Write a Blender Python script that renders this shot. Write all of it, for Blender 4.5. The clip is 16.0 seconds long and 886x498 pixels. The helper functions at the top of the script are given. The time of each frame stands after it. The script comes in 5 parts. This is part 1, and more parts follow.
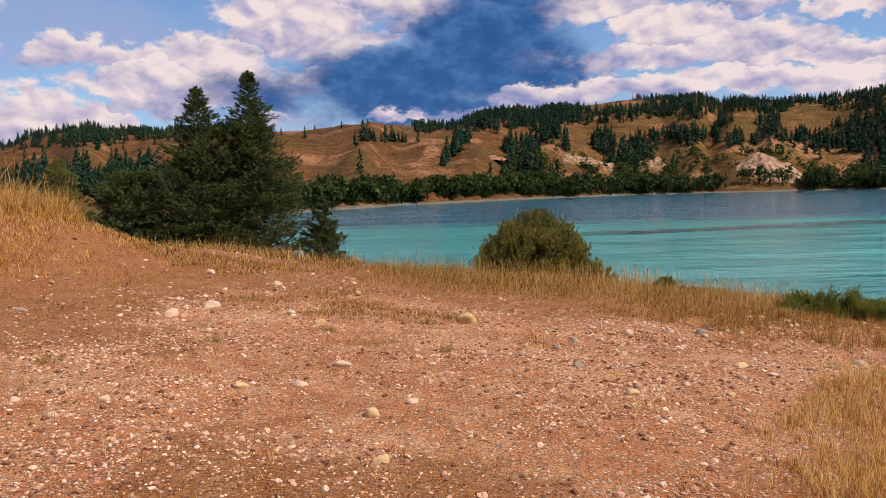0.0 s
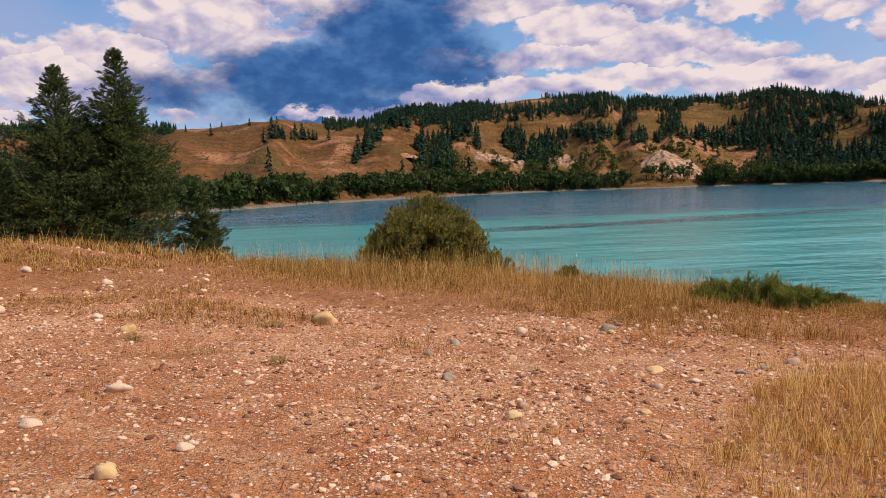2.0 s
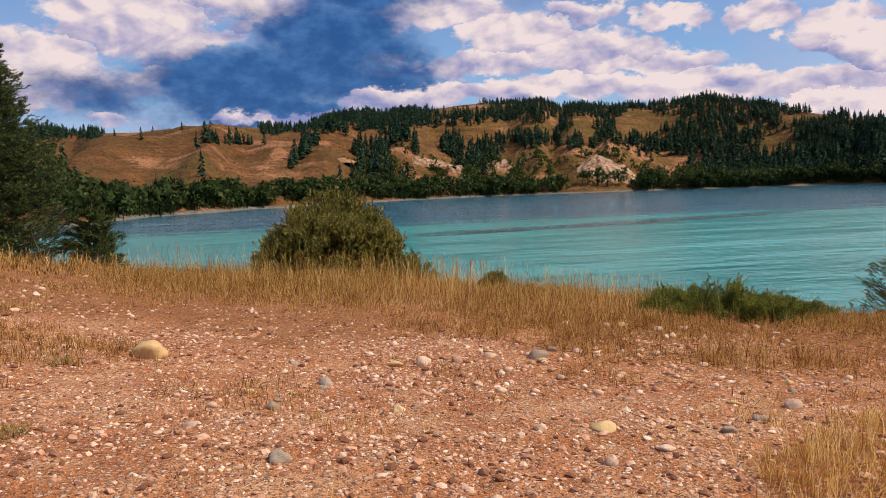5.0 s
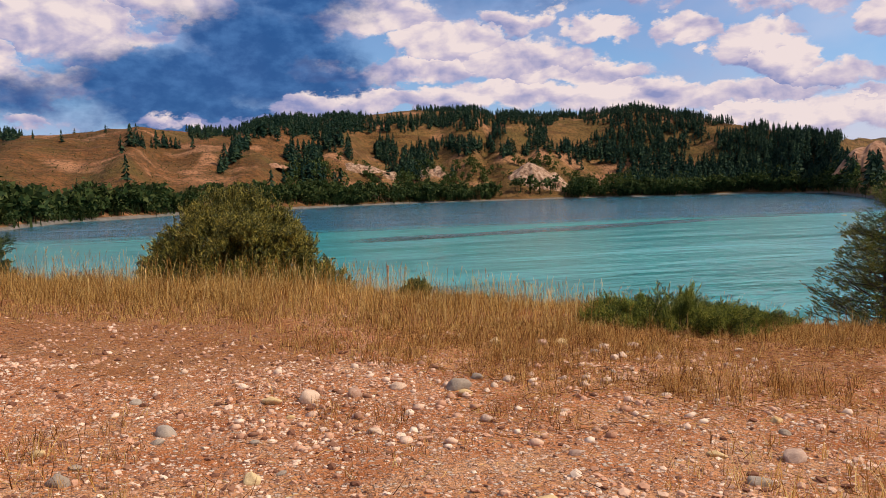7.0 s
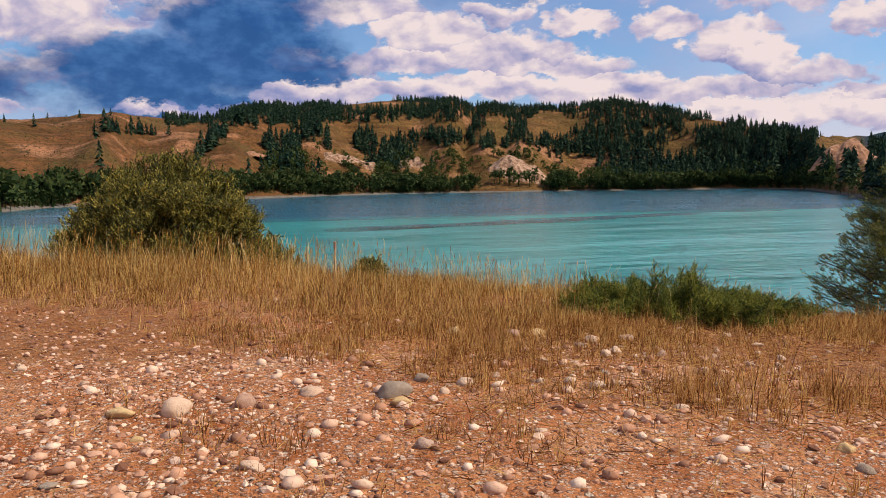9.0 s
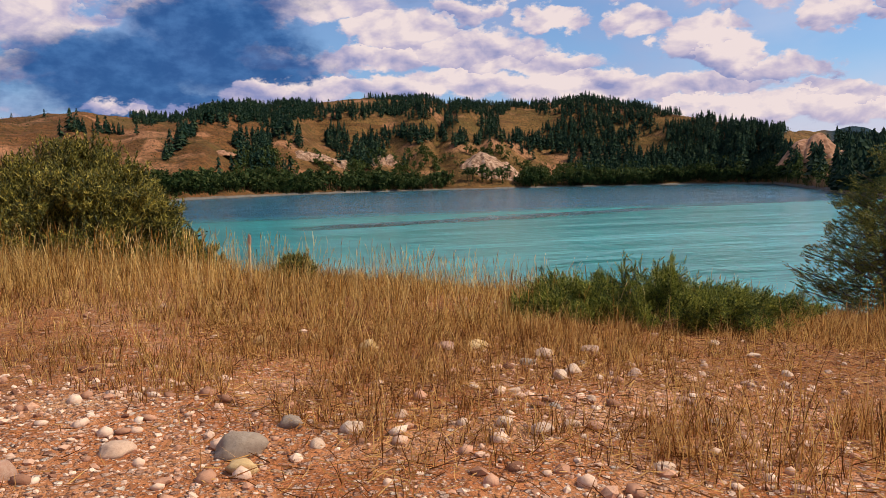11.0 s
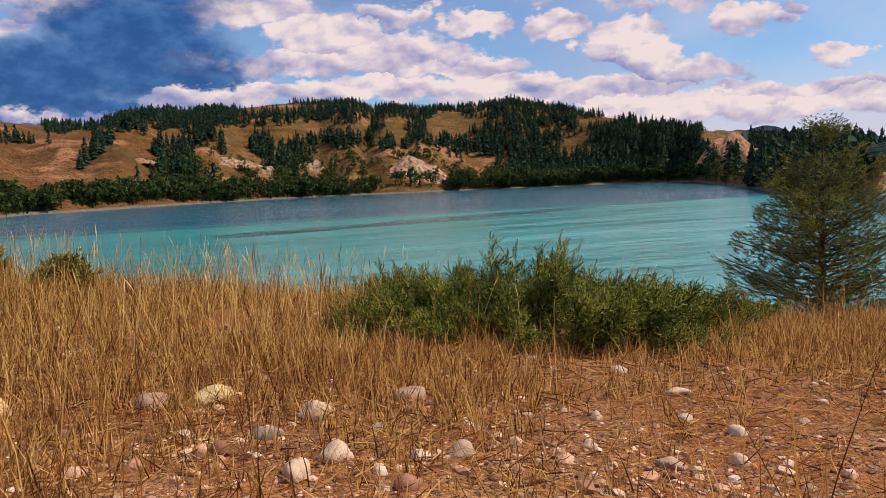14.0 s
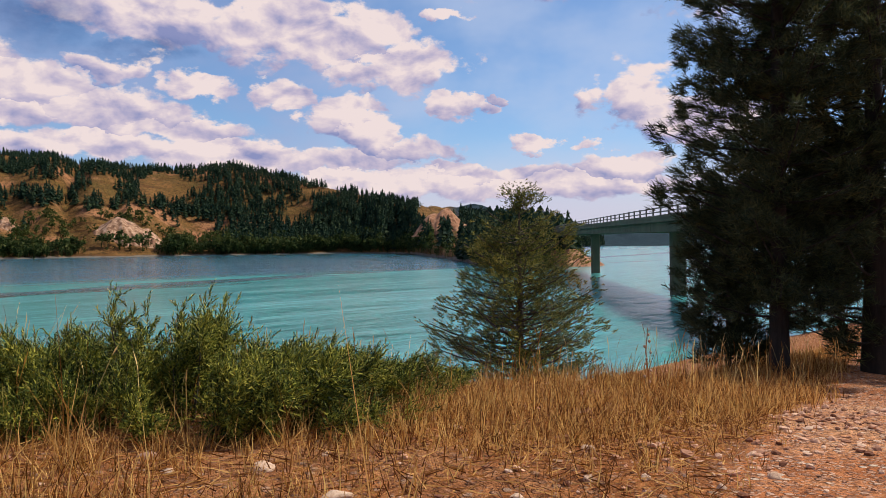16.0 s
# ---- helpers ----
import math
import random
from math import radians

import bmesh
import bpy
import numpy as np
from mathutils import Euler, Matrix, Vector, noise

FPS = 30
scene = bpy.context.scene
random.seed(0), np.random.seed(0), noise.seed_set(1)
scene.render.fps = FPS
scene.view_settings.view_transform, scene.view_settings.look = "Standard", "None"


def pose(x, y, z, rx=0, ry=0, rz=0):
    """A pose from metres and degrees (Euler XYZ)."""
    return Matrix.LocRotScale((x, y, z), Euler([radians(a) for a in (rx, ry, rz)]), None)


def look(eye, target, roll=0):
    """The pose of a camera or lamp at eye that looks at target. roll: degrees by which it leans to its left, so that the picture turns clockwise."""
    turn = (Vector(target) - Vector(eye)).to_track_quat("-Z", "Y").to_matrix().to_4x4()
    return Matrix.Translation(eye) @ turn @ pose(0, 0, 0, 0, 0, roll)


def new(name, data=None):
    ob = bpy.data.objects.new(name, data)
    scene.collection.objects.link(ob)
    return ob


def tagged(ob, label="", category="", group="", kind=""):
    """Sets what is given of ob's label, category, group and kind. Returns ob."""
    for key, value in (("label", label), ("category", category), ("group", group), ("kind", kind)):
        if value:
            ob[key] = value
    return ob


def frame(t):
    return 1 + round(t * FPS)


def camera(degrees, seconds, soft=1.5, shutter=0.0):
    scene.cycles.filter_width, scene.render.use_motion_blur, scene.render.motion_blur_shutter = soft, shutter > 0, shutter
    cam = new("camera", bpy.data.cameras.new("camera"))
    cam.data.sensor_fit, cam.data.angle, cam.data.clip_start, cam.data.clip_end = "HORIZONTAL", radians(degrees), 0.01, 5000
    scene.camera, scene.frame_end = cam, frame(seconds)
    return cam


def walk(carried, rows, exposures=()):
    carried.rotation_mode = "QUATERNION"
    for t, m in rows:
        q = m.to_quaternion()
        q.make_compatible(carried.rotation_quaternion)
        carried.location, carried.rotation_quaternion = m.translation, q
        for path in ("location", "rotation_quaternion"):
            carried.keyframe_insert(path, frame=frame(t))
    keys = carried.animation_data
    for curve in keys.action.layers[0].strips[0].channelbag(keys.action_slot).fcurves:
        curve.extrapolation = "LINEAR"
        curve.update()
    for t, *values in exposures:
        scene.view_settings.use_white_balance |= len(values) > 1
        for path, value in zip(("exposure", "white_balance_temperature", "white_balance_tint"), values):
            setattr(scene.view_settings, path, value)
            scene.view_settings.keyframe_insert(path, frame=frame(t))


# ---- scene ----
cam = camera(59.41, 16.0, soft=0.6)


def eye(x, y, z, yaw, pitch, roll):
    return pose(x, y, z, 90 + pitch, 0, yaw) @ pose(0, 0, 0, 0, 0, roll)


PATH = [
    (0.0, -0.002, -0.013, 1.904, 0.09, -4.45, -1.36),
    (0.5, 0.309, 0.817, 1.749, -0.97, -4.53, -1.57),
    (1.0, 0.555, 1.586, 1.589, -2.07, -4.63, -1.45),
    (1.5, 0.822, 2.262, 1.48, -5.04, -4.84, -1.77),
    (2.0, 1.03, 2.925, 1.386, -6.25, -4.74, -1.75),
    (2.5, 1.322, 3.509, 1.281, -7.22, -4.77, -1.83),
    (3.0, 1.506, 4.056, 1.214, -7.79, -4.75, -2),
    (3.5, 1.767, 4.631, 1.091, -8.71, -4.62, -2.02),
    (4.0, 1.946, 5.141, 1.068, -9.84, -4.53, -1.95),
    (6.5, 2.758, 7.759, 0.887, -13.04, -4.39, -1.48),
    (7.0, 3.01, 8.238, 0.801, -15.61, -4.14, -1.53),
    (7.5, 3.251, 8.704, 0.701, -16.34, -4.45, -1.44),
    (8.0, 3.515, 9.22, 0.538, -16.91, -4.58, -1.13),
    (8.5, 3.694, 9.746, 0.43, -16.72, -4.8, -0.87),
    (9.0, 3.916, 10.232, 0.357, -17.18, -4.79, -0.7),
    (11.5, 5.295, 12.188, 0.071, -19.44, -5.09, -1.52),
    (12.0, 5.672, 12.558, -0.008, -19.84, -5.18, -1.7),
    (12.5, 6.027, 12.935, -0.122, -20.57, -5.23, -1.65),
    (13.0, 6.329, 13.332, -0.159, -21.46, -4.89, -2.01),
    (13.5, 6.644, 13.678, -0.211, -22.8, -4.86, -2.15),
    (14.0, 6.88, 14.025, -0.278, -24.21, -4.85, -2.33),
    (14.5, 7.099, 14.297, -0.312, -28.65, -4.71, -2.06),
    (15.0, 7.343, 14.514, -0.37, -34.52, -3.49, -1.98),
    (15.5, 7.605, 14.721, -0.428, -40.38, -1.93, -1.26),
    (16.0, 7.868, 14.807, -0.473, -44.62, -0.3, -0.57),
]
walk(cam, [(t, eye(*row)) for t, *row in PATH])

# ---- node helpers ----


class Nodes:
    """Short ways to wire a node tree."""

    def __init__(self, tree):
        self.tree = tree
        tree.nodes.clear()

    def add(self, kind):
        return self.tree.nodes.new(kind)

    def put(self, socket, value):
        if isinstance(value, bpy.types.NodeSocket):
            self.tree.links.new(value, socket)
        else:
            socket.default_value = value

    def math(self, op, a, b=0.0, c=None, clamp=False):
        node = self.add("ShaderNodeMath")
        node.operation, node.use_clamp = op, clamp
        self.put(node.inputs[0], a)
        self.put(node.inputs[1], b)
        if c is not None:
            self.put(node.inputs[2], c)
        return node.outputs[0]

    def vec(self, op, a, b=(0, 0, 0)):
        node = self.add("ShaderNodeVectorMath")
        node.operation = op
        self.put(node.inputs[0], a)
        self.put(node.inputs[1], b)
        return node.outputs[0]

    def span(self, value, a, b, c=0.0, d=1.0):
        node = self.add("ShaderNodeMapRange")
        node.interpolation_type = "SMOOTHSTEP"
        for n, v in enumerate((value, a, b, c, d)):
            self.put(node.inputs[n], v)
        return node.outputs[0]

    def noise(self, vector, scale, detail=4.0, rough=0.55, warp=0.0):
        node = self.add("ShaderNodeTexNoise")
        self.put(node.inputs["Vector"], vector)
        node.inputs["Scale"].default_value = scale
        node.inputs["Detail"].default_value = detail
        node.inputs["Roughness"].default_value = rough
        node.inputs["Distortion"].default_value = warp
        return node.outputs["Fac"]

    def voronoi(self, vector, scale, feature="F1", out="Distance"):
        node = self.add("ShaderNodeTexVoronoi")
        node.feature = feature
        self.put(node.inputs["Vector"], vector)
        node.inputs["Scale"].default_value = scale
        return node.outputs[out]

    def ramp(self, value, *stops):
        node = self.add("ShaderNodeValToRGB")
        self.put(node.inputs[0], value)
        spots = node.color_ramp.elements
        while len(spots) < len(stops):
            spots.new(0.5)
        for spot, (at, colour) in zip(spots, stops):
            spot.position, spot.color = at, (*colour, 1)
        return node.outputs[0]

    def mix(self, factor, a, b, blend="MIX"):
        node = self.add("ShaderNodeMix")
        node.data_type, node.blend_type = "RGBA", blend
        self.put(node.inputs[0], factor)
        for socket, value in ((node.inputs[6], a), (node.inputs[7], b)):
            self.put(socket, (*value, 1) if isinstance(value, tuple) and len(value) == 3 else value)
        return node.outputs[2]

    def bump(self, height, strength, distance):
        node = self.add("ShaderNodeBump")
        node.inputs["Strength"].default_value = strength
        node.inputs["Distance"].default_value = distance
        self.put(node.inputs["Height"], height)
        return node.outputs[0]


def material(name):
    m = bpy.data.materials.new(name)
    m.use_nodes = True
    return m, Nodes(m.node_tree)


def surface(n, colour, rough=0.8, normal=None, **more):
    """A principled surface as the output of the tree."""
    shader = n.add("ShaderNodeBsdfPrincipled")
    n.put(shader.inputs["Base Color"], (*colour, 1) if isinstance(colour, tuple) else colour)
    n.put(shader.inputs["Roughness"], rough)
    if normal is not None:
        n.put(shader.inputs["Normal"], normal)
    for key, value in more.items():
        n.put(shader.inputs[key.replace("_", " ")], value)
    out = n.add("ShaderNodeOutputMaterial")
    n.tree.links.new(shader.outputs[0], out.inputs[0])
    return shader


# ---- sky and sun ----
SUN_AZ, SUN_EL = 112.0, 50.0
world = bpy.data.worlds.new("sky")
scene.world = world
world.use_nodes = True
n = Nodes(world.node_tree)
sky = n.add("ShaderNodeTexSky")
sky.sky_type, sky.sun_disc = "NISHITA", False
sky.sun_elevation, sky.sun_rotation = radians(SUN_EL), radians(SUN_AZ)
sky.altitude, sky.air_density, sky.dust_density, sky.ozone_density = 900, 1.1, 0.4, 2.0
way = n.add("ShaderNodeTexCoord").outputs["Generated"]
split = n.add("ShaderNodeSeparateXYZ")
n.put(split.inputs[0], way)
azim = n.math("MULTIPLY", n.math("ARCTAN2", split.outputs[0], split.outputs[1]), 180 / math.pi)
elev = n.math("MULTIPLY", n.math("ARCSINE", split.outputs[2]), 180 / math.pi)
flat = n.add("ShaderNodeCombineXYZ")
n.put(flat.inputs[0], n.math("MULTIPLY", azim, 0.62))
n.put(flat.inputs[1], elev)
flat = flat.outputs[0]
# the heaps are pushed about, so that none keeps a plain outline
push = n.noise(flat, 0.42, 5, 0.6)
push_up = n.noise(n.vec("ADD", flat, (31.0, 17.0, 0)), 0.42, 5, 0.6)
azim_warped = n.math("ADD", azim, n.math("MULTIPLY", n.math("SUBTRACT", push, 0.5), 9.0))
elev_warped = n.math("ADD", elev, n.math("MULTIPLY", n.math("SUBTRACT", push_up, 0.5), 3.4))
billow = n.noise(flat, 0.36, 6, 0.56, 0.2)
wisp = n.noise(flat, 1.5, 5, 0.55, 0.3)


def choose(a, b, la, lb):
    """The denser of two densities, and its lift with it."""
    second = n.math("GREATER_THAN", b, a)
    return n.math("MAXIMUM", a, b), n.math("ADD", la, n.math("MULTIPLY", second, n.math("SUBTRACT", lb, la)))


def bank(puffs):
    """A group of clouds, soft ellipses of azimuth, elevation, half width, half height, weight: its density, and how high in its heap a spot lies."""
    total = None
    for az, el, wide, high, weight in puffs:
        a = n.math("MULTIPLY", n.math("SUBTRACT", azim_warped, az), 1 / wide)
        b = n.math("MULTIPLY", n.math("SUBTRACT", elev_warped, el), 1 / high)
        far = n.math("ADD", n.math("MULTIPLY", a, a), n.math("MULTIPLY", b, b))
        one = n.math("MULTIPLY", n.math("POWER", 2.718, n.math("MULTIPLY", far, -0.8)), weight)
        up = n.math("ADD", b, n.math("MULTIPLY", a, 0.3))
        total = (one, up) if total is None else choose(total[0], one, total[1], up)
    return total


WHITE_A = [(-25, 9.4, 4.5, 1.2, 1), (-19, 7.4, 7, 2.0, 1), (-15.5, 9.2, 3.5, 2.6, 0.9), (-27, 5.4, 6, 2.0, 1), (-10.5, 11.8, 5.5, 2.6, 1.15), (-11, 7.6, 4, 1.6, 0.75),
           (-4, 13.4, 5, 1.7, 1.1), (-14, 17.5, 16, 3.6, 1.0)]
FRONT = [(6.6, 6.3, 3.4, 0.75, 1.1), (11.2, 6.9, 3.2, 0.9, 1.1), (0, 5.3, 9, 0.45, 0.7), (-12.5, 5.2, 2.0, 0.5, 0.7)]
WHITE_B = [(14, 8.9, 8, 1.1, 1), (21.5, 9.3, 5.5, 1.5, 1.1), (16.5, 10.7, 4, 1.5, 1.1), (25, 8.2, 6, 1.0, 0.95), (20, 6.9, 11, 0.9, 0.95),
           (33, 6.2, 10, 1.0, 1), (21.5, 12.2, 2.8, 0.9, 1), (27, 11.0, 3.0, 1.0, 1), (32.8, 10.6, 2.4, 1.2, 1), (36.6, 9.4, 2.4, 1.4, 1), (39.6, 8.0, 3.0, 1.2, 1)]
WHITE_C = [(43, 6.9, 3.4, 1.1, 1), (48, 5.3, 7, 0.8, 0.9), (40, 4.7, 10, 1.0, 0.85), (53, 4.2, 10, 1.0, 0.85), (35, 15.2, 6.5, 2.3, 1.15), (41.5, 12.8, 4.2, 1.6, 1.1),
           (46.2, 10.2, 1.6, 0.9, 1), (26, 15.8, 9, 1.9, 1.05), (44.8, 16.4, 1.8, 0.5, 1), (48, 10.8, 1.0, 0.45, 1), (51.5, 7.2, 2.3, 0.6, 1)]
WHITE_D = [(55.5, 7.0, 1.7, 0.5, 0.9), (58.6, 10.4, 2.9, 2.1, 1.05), (62.5, 9, 4, 2, 1), (58, 5.5, 3.4, 0.9, 1), (11, 12.6, 4.5, 1.8, 0.9), (20, 20, 20, 3.5, 0.9),
           (-50, 14, 14, 6, 1), (90, 22, 30, 8, 0.9), (150, 30, 40, 12, 0.9), (-110, 26, 40, 12, 0.9), (30, 50, 60, 14, 0.8)]
DARK = [(-1.5, 5.7, 6.5, 1.4, 1.2), (3.2, 10.0, 5.6, 3.8, 1.25), (-3, 7.8, 7.5, 2.3, 1.2), (-12, 7.0, 5, 1.7, 0.8), (6.0, 7.9, 5.0, 1.5, 1.1), (6.5, 14.5, 4.2, 3, 1.0), (17, 15, 5, 2.4, 0.5), (24, 13.4, 3.4, 1.0, 0.5)]
white, lift = bank(WHITE_A)
for group in (WHITE_B, WHITE_C, WHITE_D):
    more, higher = bank(group)
    white, lift = choose(white, more, lift, higher)
ragged = n.math("ADD", n.math("MULTIPLY", n.math("SUBTRACT", billow, 0.5), 1.7), n.math("MULTIPLY", n.math("SUBTRACT", wisp, 0.5), 0.28))
cover = n.span(n.math("ADD", white, ragged), 0.36, 0.60)
ahead, ahead_lift = bank(FRONT)
front = n.span(n.math("ADD", ahead, n.math("MULTIPLY", ragged, 0.8)), 0.34, 0.60)
gloom = n.span(n.math("ADD", bank(DARK)[0], n.math("MULTIPLY", n.math("SUBTRACT", n.noise(flat, 0.30, 5, 0.5), 0.5), 0.5)), 0.16, 0.85)
# the sun stands high to the right, so the upper right side of each heap is the bright one
lifted = n.vec("ADD", flat, (0.30, 0.60, 0))
shade = n.math("SUBTRACT", n.noise(flat, 0.42, 5, 0.5, 0.25), n.noise(lifted, 0.42, 5, 0.5, 0.25))
shade = n.math("ADD", n.math("MULTIPLY", shade, 1.9), n.math("MULTIPLY", n.math("SUBTRACT", wisp, 0.5), 0.18))
shade = n.math("ADD", shade, n.math("MULTIPLY", lift, 0.20))
tone = n.ramp(n.math("ADD", shade, 0.52), (0.10, (0.27, 0.30, 0.54)), (0.40, (0.58, 0.51, 0.65)), (0.68, (0.90, 0.76, 0.75)))
clear = n.vec("MULTIPLY", sky.outputs[0], (0.085, 0.105, 0.128))
veil = n.math("MULTIPLY", n.span(n.noise(flat, 0.16, 4, 0.55), 0.34, 0.68, 0.1, 0.7), n.span(azim, 52, 36, 0.75, 1.0))
heaven = n.mix(veil, clear, n.mix(n.span(azim, 30, 46), (0.36, 0.42, 0.66), (0.54, 0.63, 0.84)))
heaven = n.mix(n.math("MULTIPLY", n.span(elev, 8.5, 1.5), n.span(azim, 24, 44, 0.0, 0.85)), heaven, (0.66, 0.62, 0.76))
heaven = n.mix(cover, heaven, tone)
heaven = n.mix(n.math("MULTIPLY", gloom, 0.93), heaven, n.mix(n.span(n.noise(flat, 0.7, 5, 0.6), 0.36, 0.72), (0.015, 0.084, 0.275), (0.055, 0.165, 0.410)))
heaven = n.mix(front, heaven, tone)
back = n.add("ShaderNodeBackground")
n.put(back.inputs[0], heaven)
back.inputs[1].default_value = 0.96
n.tree.links.new(back.outputs[0], n.add("ShaderNodeOutputWorld").inputs[0])

sun_data = bpy.data.lights.new("sun", "SUN")
sun_data.energy, sun_data.angle, sun_data.color = 4.7, radians(0.6), (1.0, 0.93, 0.82)
sun = new("sun", sun_data)
a, e = radians(SUN_AZ), radians(SUN_EL)
sun.matrix_world = look((60 * math.sin(a) * math.cos(e), 60 * math.cos(a) * math.cos(e), 60 * math.sin(e)), (0, 0, 0))

# ---- materials ----


def place():
    """Object coordinates: metres, as every mesh of the land is built in the world's own."""
    return n.add("ShaderNodeNewGeometry").outputs["Position"]


def within():
    """The mesh's own coordinates, for what stands across the lake."""
    return n.add("ShaderNodeTexCoord").outputs["Object"]


GROUND, n = material("stony_earth")
p = place()
big, mid, fine = n.noise(p, 0.25, 3), n.noise(p, 1.7, 5), n.noise(p, 24, 5, 0.75)
litter = n.add("ShaderNodeAttribute")
litter.attribute_name = "litter"
litter = n.span(n.math("ADD", litter.outputs["Fac"], n.math("MULTIPLY", n.math("SUBTRACT", n.noise(p, 5, 4, 0.7), 0.5), 0.9)), 0.15, 0.7)
earth = n.ramp(n.math("ADD", n.math("MULTIPLY", mid, 0.6), n.math("MULTIPLY", big, 0.4)), (0.36, (0.46, 0.135, 0.038)), (0.5, (0.67, 0.255, 0.096)), (0.62, (0.79, 0.400, 0.190)))
earth = n.mix(n.span(fine, 0.42, 0.66, 0, 0.75), earth, (0.17, 0.055, 0.020))
near, small = n.voronoi(p, 19), n.voronoi(p, 46)
chip, chip2 = n.add("ShaderNodeSeparateColor"), n.add("ShaderNodeSeparateColor")
n.put(chip.inputs[0], n.voronoi(p, 19, out="Color"))
n.put(chip2.inputs[0], n.voronoi(p, 46, out="Color"))
stone = n.ramp(chip.outputs[0], (0.0, (0.26, 0.11, 0.065)), (0.4, (0.58, 0.30, 0.175)), (0.75, (0.72, 0.47, 0.325)), (1.0, (0.82, 0.64, 0.47)))
big_chip = n.math("MULTIPLY", n.span(near, 0.46, 0.32), n.span(chip.outputs[1], 0.36, 0.42))
small_chip = n.math("MULTIPLY", n.span(small, 0.50, 0.34), n.span(chip2.outputs[1], 0.22, 0.28))
bare = n.mix(small_chip, earth, n.ramp(chip2.outputs[0], (0, (0.20, 0.080, 0.045)), (0.5, (0.56, 0.29, 0.17)), (1, (0.76, 0.53, 0.375))))
bare = n.mix(big_chip, bare, stone)
straw = n.ramp(n.noise(n.vec("MULTIPLY", p, (9, 40, 10)), 1.0, 4, 0.7), (0.33, (0.065, 0.021, 0.007)), (0.50, (0.29, 0.102, 0.029)), (0.68, (0.56, 0.265, 0.088)))
bare = n.mix(n.math("MULTIPLY", litter, 0.66), bare, straw)
relief = n.math("ADD", n.math("ADD", n.math("MULTIPLY", big_chip, 0.8), n.math("MULTIPLY", small_chip, 0.4)), n.math("MULTIPLY", fine, 0.9))
surface(n, bare, 0.93, n.bump(relief, 1.0, 0.045), Specular_IOR_Level=0.1)

HILL, n = material("dry_hillside")
p = within()
big, mid, fine = n.noise(p, 0.012, 4), n.noise(p, 0.07, 5, 0.65), n.noise(p, 0.45, 4, 0.7)
speck = n.noise(p, 0.75, 4, 0.75)
slope = n.ramp(n.math("ADD", n.math("MULTIPLY", mid, 0.55), n.math("MULTIPLY", big, 0.45)), (0.36, (0.085, 0.050, 0.015)), (0.48, (0.155, 0.063, 0.019)), (0.60, (0.225, 0.084, 0.029)), (0.74, (0.300, 0.130, 0.058)))
slope = n.mix(n.span(fine, 0.44, 0.70, 0, 0.6), slope, (0.070, 0.048, 0.014))
beside = n.add("ShaderNodeSeparateXYZ")
n.put(beside.inputs[0], p)
slope = n.mix(n.span(n.math("DIVIDE", beside.outputs[0], beside.outputs[1]), 0.05, 0.28, 0, 0.7), slope, n.ramp(mid, (0.35, (0.125, 0.074, 0.019)), (0.65, (0.230, 0.122, 0.036))))
steps = n.noise(n.vec("MULTIPLY", p, (0.03, 0.03, 0.42)), 1.0, 5, 0.62, 0.8)
slope = n.mix(n.span(steps, 0.47, 0.60, 0, 0.75), slope, (0.095, 0.040, 0.012))
slope = n.mix(n.span(n.noise(p, 0.024, 5, 0.65), 0.52, 0.64, 0, 0.55), slope, (0.100, 0.074, 0.018))
slope = n.mix(n.span(n.noise(p, 0.032, 4, 0.6), 0.54, 0.66, 0, 0.7), slope, (0.44, 0.195, 0.095))
slope = n.mix(n.span(speck, 0.50, 0.58, 0, 0.75), slope, (0.040, 0.028, 0.010))
sep = n.add("ShaderNodeSeparateXYZ")
n.put(sep.inputs[0], p)
low = n.span(n.math("ADD", sep.outputs[2], n.math("MULTIPLY", n.math("SUBTRACT", mid, 0.5), 1.6)), -3.15, -3.4)
slope = n.mix(n.math("MULTIPLY", low, 0.9), slope, n.ramp(fine, (0.3, (0.11, 0.09, 0.07)), (0.7, (0.22, 0.19, 0.16))))
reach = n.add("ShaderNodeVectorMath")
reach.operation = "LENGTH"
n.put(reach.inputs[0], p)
# far ridges: dark woods, their colour tinted blue for distance haze
hazy_woods = n.math("MULTIPLY", n.span(n.math("DIVIDE", beside.outputs[0], beside.outputs[1]), 0.97, 1.02), n.span(reach.outputs["Value"], 330, 460))
slope = n.mix(n.math("MAXIMUM", hazy_woods, n.span(reach.outputs["Value"], 600, 780)), slope, n.ramp(mid, (0.35, (0.008, 0.022, 0.030)), (0.65, (0.016, 0.036, 0.046))))
surface(n, slope, 0.95, n.bump(n.math("ADD", mid, n.math("MULTIPLY", fine, 0.6)), 1.0, 4.0), Specular_IOR_Level=0.1)

WATER, n = material("turquoise_water")
p = within()
stretch = n.add("ShaderNodeMapping")
stretch.inputs["Rotation"].default_value = (0, 0, radians(-22))
stretch.inputs["Scale"].default_value = (0.35, 1.0, 1.0)
n.put(stretch.inputs[0], p)
along = stretch.outputs[0]
wave = n.math("ADD", n.math("MULTIPLY", n.noise(along, 1.4, 3, 0.6), 0.5), n.math("MULTIPLY", n.noise(along, 0.28, 4, 0.6), 1.0))
wave = n.math("ADD", wave, n.math("MULTIPLY", n.noise(along, 0.085, 3, 0.55), 4.0))
sep = n.add("ShaderNodeSeparateXYZ")
n.put(sep.inputs[0], p)
